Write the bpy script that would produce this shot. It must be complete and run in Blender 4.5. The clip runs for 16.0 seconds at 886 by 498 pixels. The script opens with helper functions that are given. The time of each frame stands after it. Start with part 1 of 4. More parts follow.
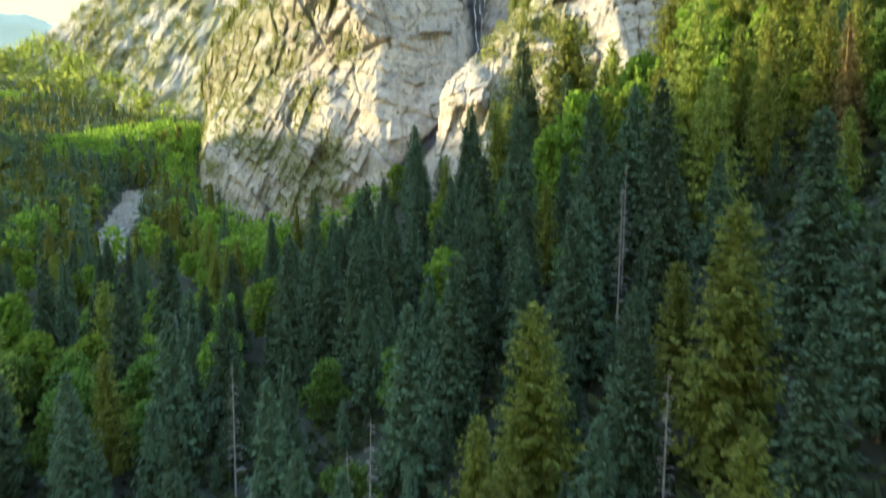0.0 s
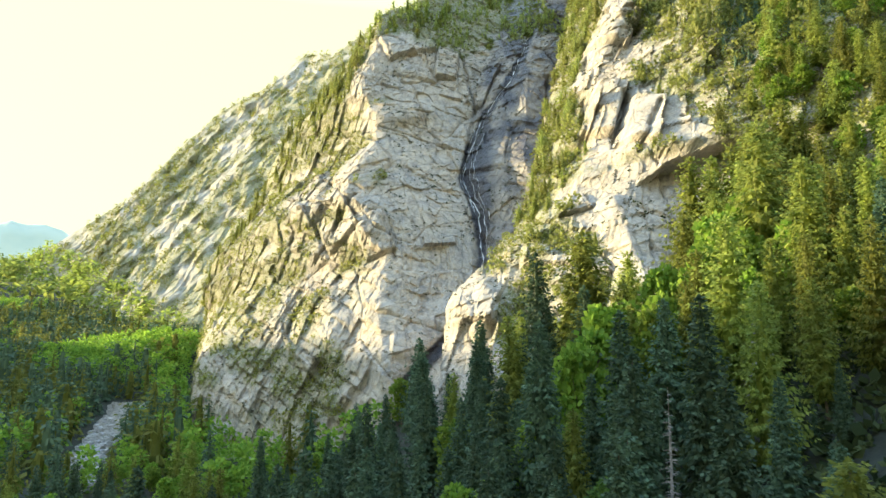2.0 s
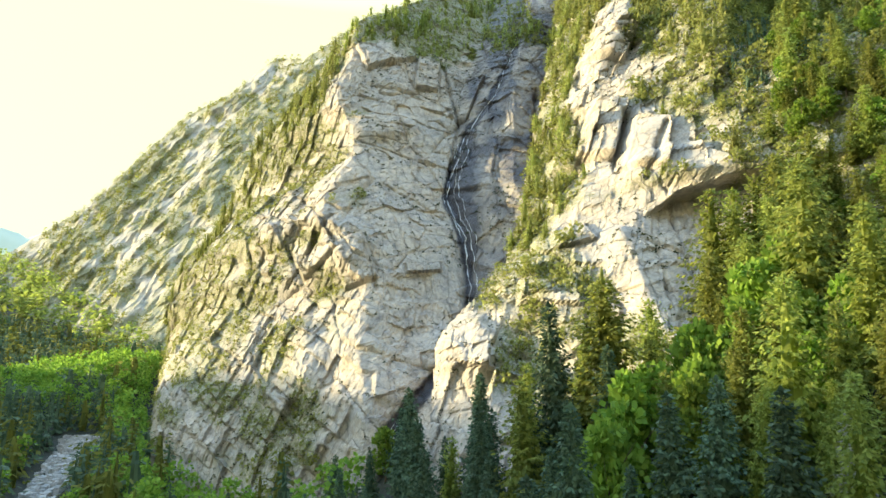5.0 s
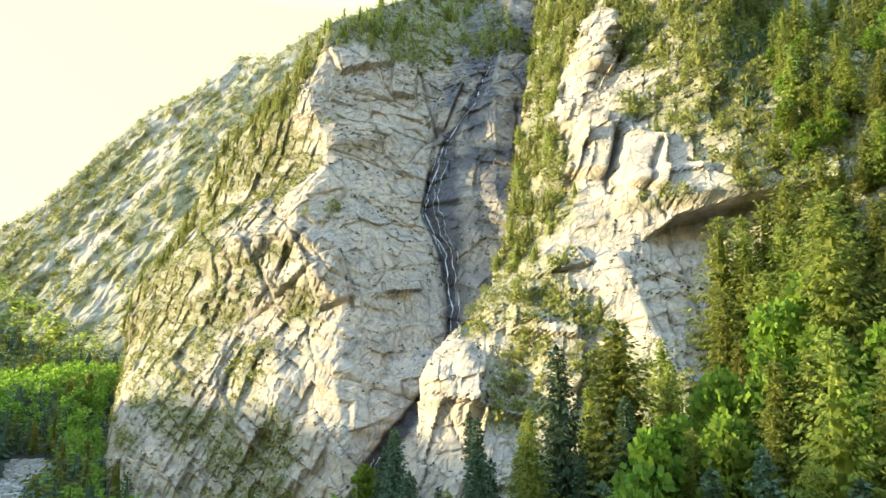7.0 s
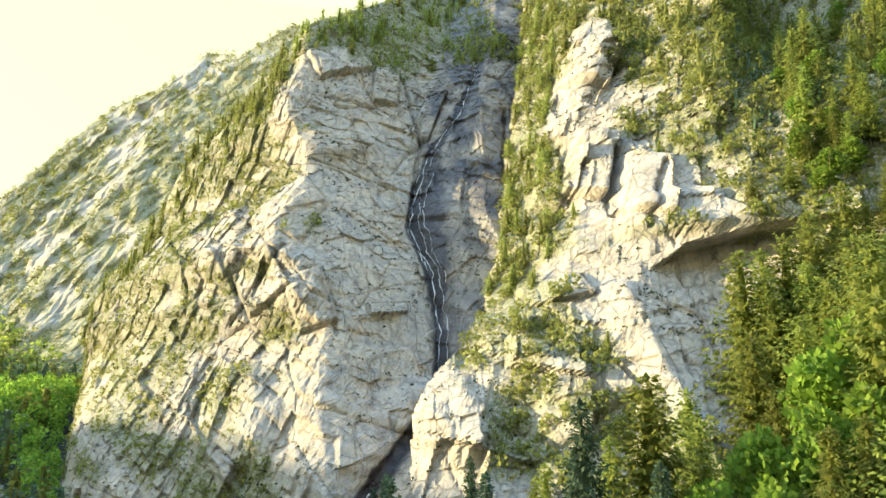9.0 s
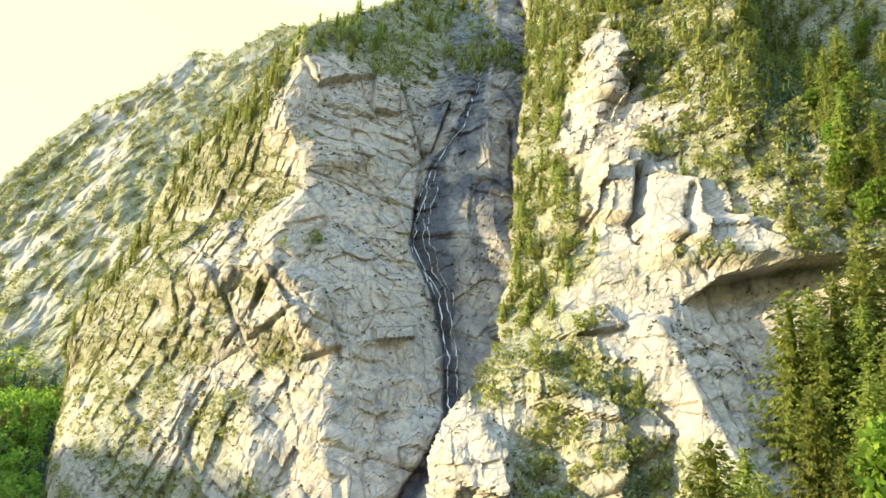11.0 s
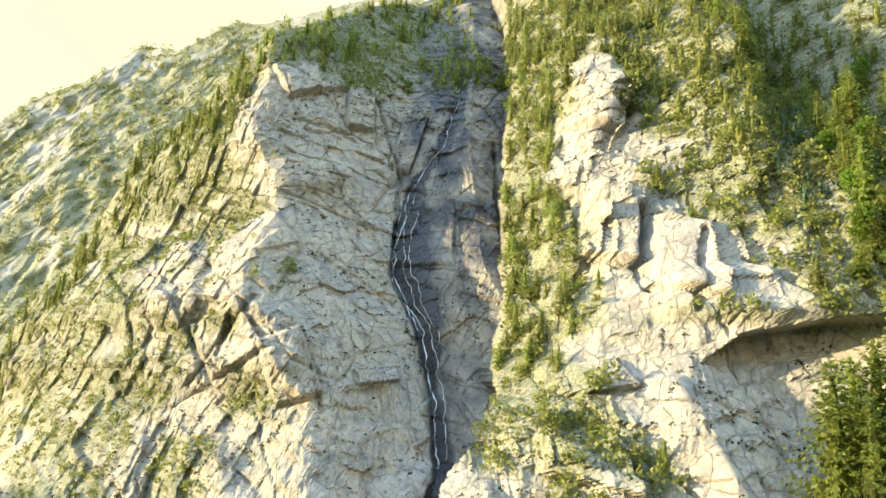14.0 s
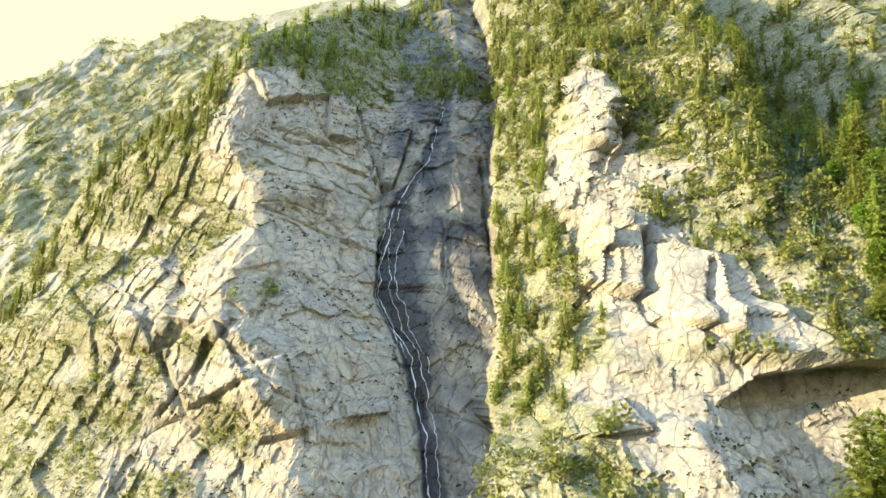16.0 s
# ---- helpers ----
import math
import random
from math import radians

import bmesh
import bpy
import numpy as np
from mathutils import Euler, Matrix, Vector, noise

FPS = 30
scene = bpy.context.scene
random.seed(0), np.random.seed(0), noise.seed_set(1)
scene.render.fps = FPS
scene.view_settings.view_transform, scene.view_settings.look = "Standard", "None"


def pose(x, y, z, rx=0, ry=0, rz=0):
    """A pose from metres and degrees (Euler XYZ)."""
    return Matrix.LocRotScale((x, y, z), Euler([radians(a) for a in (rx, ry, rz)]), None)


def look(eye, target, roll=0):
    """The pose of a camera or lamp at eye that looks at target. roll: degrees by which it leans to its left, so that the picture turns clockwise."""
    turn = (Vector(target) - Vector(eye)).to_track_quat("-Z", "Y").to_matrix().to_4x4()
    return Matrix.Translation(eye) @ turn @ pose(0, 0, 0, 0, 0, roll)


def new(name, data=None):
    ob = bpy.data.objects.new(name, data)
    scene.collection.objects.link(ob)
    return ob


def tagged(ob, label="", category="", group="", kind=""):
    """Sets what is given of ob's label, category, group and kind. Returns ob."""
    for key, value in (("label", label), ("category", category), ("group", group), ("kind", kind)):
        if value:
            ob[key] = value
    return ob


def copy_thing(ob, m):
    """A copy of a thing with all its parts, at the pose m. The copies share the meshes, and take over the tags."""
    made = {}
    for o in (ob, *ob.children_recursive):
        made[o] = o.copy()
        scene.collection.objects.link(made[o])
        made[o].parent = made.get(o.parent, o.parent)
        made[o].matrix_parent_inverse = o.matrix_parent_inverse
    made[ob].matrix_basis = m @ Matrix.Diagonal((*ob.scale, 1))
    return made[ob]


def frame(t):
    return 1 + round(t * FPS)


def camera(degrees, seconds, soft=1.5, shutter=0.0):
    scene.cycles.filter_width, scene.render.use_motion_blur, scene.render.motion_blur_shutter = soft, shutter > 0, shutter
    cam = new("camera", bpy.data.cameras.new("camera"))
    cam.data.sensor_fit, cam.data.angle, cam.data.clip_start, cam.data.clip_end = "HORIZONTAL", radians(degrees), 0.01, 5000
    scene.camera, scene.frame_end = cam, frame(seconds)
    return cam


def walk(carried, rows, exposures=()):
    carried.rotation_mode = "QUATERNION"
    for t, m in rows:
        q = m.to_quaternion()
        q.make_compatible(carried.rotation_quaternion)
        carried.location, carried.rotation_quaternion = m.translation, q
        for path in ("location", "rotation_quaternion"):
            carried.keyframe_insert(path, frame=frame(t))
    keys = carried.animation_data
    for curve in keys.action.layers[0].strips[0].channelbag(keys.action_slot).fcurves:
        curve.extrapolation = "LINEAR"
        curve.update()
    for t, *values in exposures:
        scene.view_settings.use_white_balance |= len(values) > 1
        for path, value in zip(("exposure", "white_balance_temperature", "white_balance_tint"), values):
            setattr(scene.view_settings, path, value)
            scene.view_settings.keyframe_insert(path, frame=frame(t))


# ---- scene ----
cam = camera(63.6, 16.0, shutter=0.5)
METRES, EYE, TILT, LEAN, TURN = 110.0, 40.0, -6.0, 0.0, 0.0
ROWS = [
    (0.0, 0.0, 0.0, 0.0, -0.0, 0.0, -0.0),
    (0.5, -0.0025, 0.0262, 0.0078, -0.01, 7.86, 0.0),
    (1.0, -0.0057, 0.052, 0.0149, -0.01, 13.24, -0.05),
    (1.5, -0.0101, 0.0768, 0.023, -0.02, 15.74, -0.13),
    (2.0, -0.0154, 0.1022, 0.0338, -0.03, 16.36, -0.16),
    (2.5, -0.0217, 0.1272, 0.0486, -0.1, 16.48, -0.15),
    (3.0, -0.0283, 0.1521, 0.0667, -0.43, 16.57, -0.12),
    (3.5, -0.0366, 0.1754, 0.086, -0.95, 16.64, -0.03),
    (4.0, -0.0449, 0.1985, 0.1062, -1.48, 16.68, 0.06),
    (6.5, -0.0972, 0.3116, 0.2071, -4.62, 16.73, 0.5),
    (7.0, -0.1091, 0.3346, 0.2274, -5.52, 16.71, 0.58),
    (7.5, -0.122, 0.3568, 0.2478, -6.42, 16.69, 0.66),
    (8.0, -0.1354, 0.3788, 0.2688, -7.32, 16.67, 0.73),
    (8.5, -0.1484, 0.4006, 0.2889, -8.04, 16.66, 0.74),
    (9.0, -0.1615, 0.4232, 0.3092, -8.36, 16.67, 0.66),
    (11.5, -0.2328, 0.5279, 0.4109, -10.53, 16.7, 0.41),
    (12.0, -0.2467, 0.547, 0.4305, -11.28, 16.71, 0.43),
    (12.5, -0.2608, 0.5663, 0.4503, -12.05, 16.71, 0.45),
    (13.0, -0.2744, 0.5857, 0.4705, -12.82, 16.71, 0.46),
    (13.5, -0.2881, 0.6047, 0.4906, -13.58, 16.69, 0.5),
    (14.0, -0.3017, 0.6238, 0.5106, -14.35, 16.69, 0.53),
    (14.5, -0.3154, 0.6432, 0.5307, -15.13, 16.68, 0.57),
    (15.0, -0.3293, 0.6625, 0.5509, -15.92, 16.66, 0.62),
    (15.5, -0.3432, 0.6816, 0.5712, -16.72, 16.63, 0.67),
    (16.0, -0.3559, 0.7013, 0.5922, -17.51, 16.58, 0.72),
]
walk(cam, [(t, pose(0, 0, EYE, TILT, LEAN, TURN) @ pose(METRES * x, METRES * y, METRES * z, 90 + pitch, roll, yaw)) for t, x, y, z, yaw, pitch, roll in ROWS],
     exposures=[(0.0, 2.1, 7000, 0), (2.0, 2.17, 7000, 0), (8.0, 2.15, 7000, 0), (16.0, 2.03, 7000, 0)])

# ---- world and sun ----
SUN_AZ, SUN_EL = radians(69.0), radians(12.0)      # azimuth to the left of +y
SUN_DIR = Vector((-math.sin(SUN_AZ) * math.cos(SUN_EL), math.cos(SUN_AZ) * math.cos(SUN_EL), math.sin(SUN_EL)))
world = bpy.data.worlds.new("evening_sky")
scene.world = world
world.use_nodes = True
wt = world.node_tree
sky = wt.nodes.new("ShaderNodeTexSky")
sky.sky_type = "NISHITA"
sky.sun_disc = False
sky.sun_elevation, sky.sun_rotation = SUN_EL, -SUN_AZ
sky.air_density, sky.dust_density, sky.ozone_density = 1.0, 1.5, 2.0
back = wt.nodes["Background"]
# evening haze evens the sky out to a pale cream
dim = wt.nodes.new("ShaderNodeVectorMath")
dim.operation = "SCALE"
dim.inputs["Scale"].default_value = 0.40
wt.links.new(sky.outputs[0], dim.inputs[0])
haze = wt.nodes.new("ShaderNodeMix")
haze.data_type = "RGBA"
way = wt.nodes.new("ShaderNodeTexCoord")
split = wt.nodes.new("ShaderNodeSeparateXYZ")
wt.links.new(way.outputs["Generated"], split.inputs[0])
rise = wt.nodes.new("ShaderNodeMapRange")
rise.inputs["From Min"].default_value, rise.inputs["From Max"].default_value = 0.48, 0.75
rise.inputs["To Min"].default_value, rise.inputs["To Max"].default_value = 0.985, 0.1
wt.links.new(split.outputs[2], rise.inputs[0])
wt.links.new(rise.outputs[0], haze.inputs[0])
haze.inputs[7].default_value = (0.285, 0.275, 0.185, 1.0)
wt.links.new(dim.outputs[0], haze.inputs[6])
wt.links.new(haze.outputs[2], back.inputs[0])
back.inputs["Strength"].default_value = 1.0

sun_data = bpy.data.lights.new("sun", "SUN")
sun_data.energy, sun_data.angle, sun_data.color = 3.2, radians(0.5), (1.0, 0.80, 0.50)
sun = new("sun", sun_data)
sun.matrix_world = look((-300, 150, 300), Vector((-300, 150, 300)) - SUN_DIR)


# ---- numeric tools ----
def hashed(i, j, seed):
    """Repeatable numbers in 0..1 for whole-number lattice places."""
    h = (i.astype(np.int64) * 374761393 + j.astype(np.int64) * 668265263 + seed * 1442695041) & 0xFFFFFFFF
    h = ((h ^ (h >> 13)) * 1274126177) & 0xFFFFFFFF
    h = ((h ^ (h >> 16)) * 2246822519) & 0xFFFFFFFF
    return ((h ^ (h >> 15)) & 0xFFFFFF) / float(0xFFFFFF)


def value_noise(u, v, seed):
    i, j = np.floor(u), np.floor(v)
    f, g = u - i, v - j
    f, g = f * f * (3 - 2 * f), g * g * (3 - 2 * g)
    a, b = hashed(i, j, seed), hashed(i + 1, j, seed)
    c, d = hashed(i, j + 1, seed), hashed(i + 1, j + 1, seed)
    return (a + (b - a) * f) * (1 - g) + (c + (d - c) * f) * g


def fbm(u, v, seed, octaves=4):
    total, amp, norm = 0.0, 1.0, 0.0
    for o in range(octaves):
        total = total + amp * value_noise(u * 2 ** o, v * 2 ** o, seed + 17 * o)
        norm += amp
        amp *= 0.5
    return total / norm - 0.5


def blocks(u, v, seed, tilt=0.8, soft=0.22, turn=0.0):
    """Jointed rock: every cell of a jittered lattice is a tilted facet with its own step. Returns the relief and the distance to a joint."""
    i0, j0 = np.floor(u), np.floor(v)
    best = np.full(u.shape, 9.0)
    second = np.full(u.shape, 9.0)
    relief = np.zeros(u.shape)
    for di in (-1, 0, 1):
        for dj in (-1, 0, 1):
            i, j = i0 + di, j0 + dj
            cu, cv = i + 0.1 + 0.8 * hashed(i, j, seed), j + 0.1 + 0.8 * hashed(i, j, seed + 1)
            du, dv = u - cu, v - cv
            d = np.sqrt(du * du + dv * dv)
            h = hashed(i, j, seed + 2) - 0.5 + tilt * ((hashed(i, j, seed + 3) - 0.5 + turn) * du + (hashed(i, j, seed + 4) - 0.5) * dv)
            near = d < best
            second = np.where(near, best, np.minimum(second, d))
            relief = np.where(near, h, relief)
            best = np.where(near, d, best)
    gap = second - best
    return relief * step01(gap, 0.0, soft), gap


def bricks(u, v, seed, tilt=1.0, soft=0.1, turn=0.0, stretch=1.0, lip=0.0):
    """Rock split by two sets of straight joints, each piece proud at its foot by the lip. Returns the relief and the distance to a joint."""
    j = np.floor(v)
    low, high = 0.5 * (hashed(j, j * 0, seed + 7) - 0.5), 0.5 * (hashed(j + 1, j * 0, seed + 7) - 0.5)
    f = v - j
    j = np.where(f < low, j - 1, np.where(f > 1 + high, j + 1, j))
    low, high = 0.5 * (hashed(j, j * 0, seed + 7) - 0.5), 0.5 * (hashed(j + 1, j * 0, seed + 7) - 0.5)
    dv = np.minimum(v - j - low, j + 1 + high - v)
    w = u + 9.7 * hashed(j, j * 0, seed + 8)
    i = np.floor(w)
    a = 0.6 * (hashed(i, j, seed + 5) - 0.5)
    i = np.where(w - i < a, i - 1, i)
    b = 0.6 * (hashed(i + 1, j, seed + 5) - 0.5)
    i = np.where(w - i > 1 + b, i + 1, i)
    a, b = 0.6 * (hashed(i, j, seed + 5) - 0.5), 0.6 * (hashed(i + 1, j, seed + 5) - 0.5)
    du = np.minimum(w - i - a, i + 1 + b - w)
    gap = np.minimum(du, dv * stretch)
    h = hashed(i, j, seed) - 0.5 + tilt * ((hashed(i, j, seed + 1) - 0.5 + turn) * (w - i - 0.5) + (hashed(i, j, seed + 2) - 0.5) * (v - j - 0.5))
    h = h - lip * (0.4 + 1.2 * hashed(i, j, seed + 3)) * (v - j - 0.5)
    return h * step01(gap, 0.0, soft), gap


def smooth_min(a, b, k):
    h = np.clip(0.5 + 0.5 * (b - a) / k, 0, 1)
    return b + (a - b) * h - k * h * (1 - h)


def step01(x, a, b):
    t = np.clip((x - a) / (b - a), 0, 1)
    return t * t * (3 - 2 * t)


def mesh_of(name, verts, quads, material=None, smooth=False, attributes=()):
    """A mesh from arrays of corners and four-cornered (or three-cornered) faces."""
    verts, quads = np.asarray(verts, np.float32), np.asarray(quads, np.int32)
    me = bpy.data.meshes.new(name)
    me.vertices.add(len(verts))
    me.vertices.foreach_set("co", verts.ravel())
    n, k = quads.shape
    me.loops.add(n * k)
    me.loops.foreach_set("vertex_index", quads.ravel())
    me.polygons.add(n)
    me.polygons.foreach_set("loop_start", np.arange(0, n * k, k, dtype=np.int32))
    me.polygons.foreach_set("use_smooth", np.full(n, smooth))
    me.update(calc_edges=True)
    for key, values in attributes:
        layer = me.attributes.new(key, "FLOAT", "POINT")
        layer.data.foreach_set("value", np.asarray(values, np.float32))
    if material:
        me.materials.append(material)
    return me


def grid_faces(rows, cols):
    a = (np.arange(rows - 1)[:, None] * cols + np.arange(cols - 1)[None, :]).ravel()
    return np.stack([a, a + 1, a + cols + 1, a + cols], 1)


# ---- materials ----
def material(name):
    m = bpy.data.materials.new(name)
    m.use_nodes = True
    return m, m.node_tree.nodes, m.node_tree.links, m.node_tree.nodes["Principled BSDF"]


def noise_node(nodes, links, scale, detail=5.0, rough=0.6, stretch=None):
    tex = nodes.new("ShaderNodeTexNoise")
    tex.inputs["Scale"].default_value, tex.inputs["Detail"].default_value, tex.inputs["Roughness"].default_value = scale, detail, rough
    co = nodes.new("ShaderNodeTexCoord")
    if stretch:
        mp = nodes.new("ShaderNodeMapping")
        mp.inputs["Scale"].default_value = stretch
        links.new(co.outputs["Object"], mp.inputs[0])
        links.new(mp.outputs[0], tex.inputs["Vector"])
    else:
        links.new(co.outputs["Object"], tex.inputs["Vector"])
    return tex


def ramp_node(nodes, links, source, stops):
    r = nodes.new("ShaderNodeValToRGB")
    el = r.color_ramp.elements
    while len(el) < len(stops):
        el.new(0.5)
    for e, (p, c) in zip(el, stops):
        e.position, e.color = p, (*c, 1.0)
    links.new(source, r.inputs[0])
    return r


def mix_node(nodes, links, a, b, factor, blend="MIX"):
    m = nodes.new("ShaderNodeMix")
    m.data_type, m.blend_type = "RGBA", blend
    for value, slot in ((factor, 0), (a, 6), (b, 7)):
        if isinstance(value, (int, float)):
            m.inputs[slot].default_value = value
        elif isinstance(value, tuple):
            m.inputs[slot].default_value = (*value, 1.0)
        else:
            links.new(value, m.inputs[slot])
    return m.outputs[2]


def granite(name, light, mid, dark, size=1.0, grass=((0.06, 0.085, 0.03), (0.18, 0.20, 0.07))):
    """Pale granite: cool and warm patches, grain, dark streaks down the face, thin dark joints, moss, wet and painted
    shade where the attributes say so.
    """
    m, nodes, links, shader = material(name)
    big = noise_node(nodes, links, 0.05 / size, 5.0, 0.62)
    mott = noise_node(nodes, links, 0.33 / size, 6.0, 0.7)
    fine = noise_node(nodes, links, 1.1 / size, 9.0, 0.72)
    streak = noise_node(nodes, links, 0.30 / size, 6.0, 0.7, (1.0, 1.0, 0.2))
    warm = ramp_node(nodes, links, big.outputs[0], [(0.38, mid), (0.60, light)])
    patch = ramp_node(nodes, links, mott.outputs[0], [(0.34, (0.66, 0.67, 0.70)), (0.5, (0.95, 0.95, 0.95)), (0.66, (1.12, 1.05, 0.97))])
    grain = ramp_node(nodes, links, fine.outputs[0], [(0.30, (0.55, 0.55, 0.57)), (0.52, (1.0, 1.0, 1.0))])
    stain = ramp_node(nodes, links, streak.outputs[0], [(0.37, dark), (0.52, (1, 1, 1))])
    c = mix_node(nodes, links, warm.outputs[0], patch.outputs[0], 0.9, "MULTIPLY")
    c = mix_node(nodes, links, c, grain.outputs[0], 0.7, "MULTIPLY")
    c = mix_node(nodes, links, c, stain.outputs[0], 0.6, "MULTIPLY")
    co = nodes.new("ShaderNodeTexCoord")
    bend = nodes.new("ShaderNodeMix")
    bend.data_type = "RGBA"
    bend.blend_type = "LINEAR_LIGHT"
    bend.inputs[0].default_value = 3.0 * size
    links.new(co.outputs["Object"], bend.inputs[6])
    links.new(mott.outputs["Color"], bend.inputs[7])
    lines = []
    for scale, width in ((0.09, 0.022), (0.17, 0.022)):
        mp = nodes.new("ShaderNodeMapping")
        mp.inputs["Rotation"].default_value = (0.3, 0.6, 0.2)
        mp.inputs["Scale"].default_value = (1.0, 1.0, 0.55)
        links.new(bend.outputs[2], mp.inputs[0])
        joint = nodes.new("ShaderNodeTexVoronoi")
        joint.feature = "DISTANCE_TO_EDGE"
        joint.inputs["Scale"].default_value = scale / size
        links.new(mp.outputs[0], joint.inputs["Vector"])
        line = nodes.new("ShaderNodeMapRange")
        line.inputs["From Max"].default_value = width
        links.new(joint.outputs[0], line.inputs[0])
        lines.append(line)
    both = nodes.new("ShaderNodeMath")
    both.operation = "MULTIPLY"
    for k in (0, 1):
        links.new(lines[k].outputs[0], both.inputs[k])
    crack = ramp_node(nodes, links, both.outputs[0], [(0.0, (0.24, 0.23, 0.23)), (0.8, (1, 1, 1))])
    broken = ramp_node(nodes, links, mott.outputs[0], [(0.52, (0, 0, 0)), (0.62, (0.5, 0.5, 0.5))])
    c = mix_node(nodes, links, c, mix_node(nodes, links, c, crack.outputs[0], 1.0, "MULTIPLY"), broken.outputs[0])
    plants = nodes.new("ShaderNodeAttribute")
    plants.attribute_name = "plants"
    tuft = noise_node(nodes, links, 1.6 / size, 6.0, 0.7)
    green = ramp_node(nodes, links, tuft.outputs[0], [(0.35, grass[0]), (0.65, grass[1])])
    bare = ramp_node(nodes, links, tuft.outputs[0], [(0.40, (0.0, 0.0, 0.0)), (0.52, (0.85, 0.85, 0.85))])
    some = nodes.new("ShaderNodeMath")
    some.operation = "MULTIPLY"
    links.new(plants.outputs["Fac"], some.inputs[0])
    links.new(bare.outputs[0], some.inputs[1])
    c = mix_node(nodes, links, c, green.outputs[0], some.outputs[0])
    wet_shade = nodes.new("ShaderNodeAttribute")
    wet_shade.attribute_name = "wet_shade"
    # near-black tint, for wet rock and for the gully's painted shade
    c = mix_node(nodes, links, c, (0.030, 0.027, 0.034), wet_shade.outputs["Fac"])
    links.new(c, shader.inputs["Base Color"])
    ro = nodes.new("ShaderNodeMapRange")
    ro.inputs["To Min"].default_value, ro.inputs["To Max"].default_value = 0.85, 0.4
    links.new(wet_shade.outputs["Fac"], ro.inputs[0])
    links.new(ro.outputs[0], shader.inputs["Roughness"])
    b0 = nodes.new("ShaderNodeBump")
    b0.inputs["Strength"].default_value, b0.inputs["Distance"].default_value = 0.8, 0.35 * size
    links.new(both.outputs[0], b0.inputs["Height"])
    b2 = nodes.new("ShaderNodeBump")
    b2.inputs["Strength"].default_value, b2.inputs["Distance"].default_value = 0.5, 1.2 * size
    links.new(mott.outputs[0], b2.inputs["Height"])
    links.new(b0.outputs[0], b2.inputs["Normal"])
    b1 = nodes.new("ShaderNodeBump")
    b1.inputs["Strength"].default_value, b1.inputs["Distance"].default_value = 0.5, 0.45 * size
    links.new(fine.outputs[0], b1.inputs["Height"])
    links.new(b2.outputs[0], b1.inputs["Normal"])
    links.new(b1.outputs[0], shader.inputs["Normal"])
    return m


def foliage(name, dark, light, glow=0.35):
    """Leaves or needles: two tones over the crown, varied from tree to tree, that let some light through."""
    m, nodes, links, shader = material(name)
    isl = nodes.new("ShaderNodeNewGeometry")
    info = nodes.new("ShaderNodeObjectInfo")
    tone = ramp_node(nodes, links, isl.outputs["Random Per Island"], [(0.0, dark), (1.0, light)])
    hue = nodes.new("ShaderNodeHueSaturation")
    links.new(tone.outputs[0], hue.inputs["Color"])
    for slot, lo, hi in (("Value", 0.7, 1.4), ("Hue", 0.488, 0.514)):
        mr = nodes.new("ShaderNodeMapRange")
        mr.inputs["To Min"].default_value, mr.inputs["To Max"].default_value = lo, hi
        links.new(info.outputs["Random"], mr.inputs[0])
        links.new(mr.outputs[0], hue.inputs[slot])
    links.new(hue.outputs[0], shader.inputs["Base Color"])
    shader.inputs["Roughness"].default_value = 0.65
    shader.inputs["Specular IOR Level"].default_value = 0.25
    tr = nodes.new("ShaderNodeBsdfTranslucent")
    links.new(hue.outputs[0], tr.inputs["Color"])
    mx = nodes.new("ShaderNodeMixShader")
    mx.inputs[0].default_value = glow
    links.new(shader.outputs[0], mx.inputs[1])
    links.new(tr.outputs[0], mx.inputs[2])
    links.new(mx.outputs[0], nodes["Material Output"].inputs["Surface"])
    return m


def plain(name, a, b, scale, roughness=0.85, bump=0.3):
    m, nodes, links, shader = material(name)
    tex = noise_node(nodes, links, scale, 6.0, 0.65)
    c = ramp_node(nodes, links, tex.outputs[0], [(0.32, a), (0.68, b)])
    links.new(c.outputs[0], shader.inputs["Base Color"])
    shader.inputs["Roughness"].default_value = roughness
    bm = nodes.new("ShaderNodeBump")
    bm.inputs["Strength"].default_value, bm.inputs["Distance"].default_value = 0.6, bump
    links.new(tex.outputs[0], bm.inputs["Height"])
    links.new(bm.outputs[0], shader.inputs["Normal"])
    return m


GRANITE = granite("granite", (0.50, 0.445, 0.38), (0.425, 0.405, 0.38), (0.45, 0.45, 0.48))
# distance haze painted in: paler rock, lighter grass than on the near cliff
FAR_GRANITE = granite("hazed_granite", (0.50, 0.47, 0.41), (0.44, 0.43, 0.405), (0.6, 0.6, 0.6), 1.5, ((0.11, 0.135, 0.055), (0.27, 0.28, 0.12)))
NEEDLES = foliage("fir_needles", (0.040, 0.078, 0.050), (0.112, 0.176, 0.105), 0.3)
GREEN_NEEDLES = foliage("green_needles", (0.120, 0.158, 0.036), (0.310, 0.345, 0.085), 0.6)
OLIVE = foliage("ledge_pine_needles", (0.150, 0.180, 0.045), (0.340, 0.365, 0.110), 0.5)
LEAVES = foliage("maple_leaves", (0.100, 0.190, 0.028), (0.260, 0.370, 0.060), 0.5)
# darker copy of the maple leaves, with shade put into its colour
SHADED_LEAVES = foliage("shaded_leaves", (0.060, 0.130, 0.030), (0.165, 0.270, 0.062), 0.45)
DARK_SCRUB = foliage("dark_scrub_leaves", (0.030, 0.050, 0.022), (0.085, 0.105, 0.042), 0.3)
SCRUB = foliage("scrub_leaves", (0.120, 0.138, 0.038), (0.300, 0.305, 0.095), 0.45)
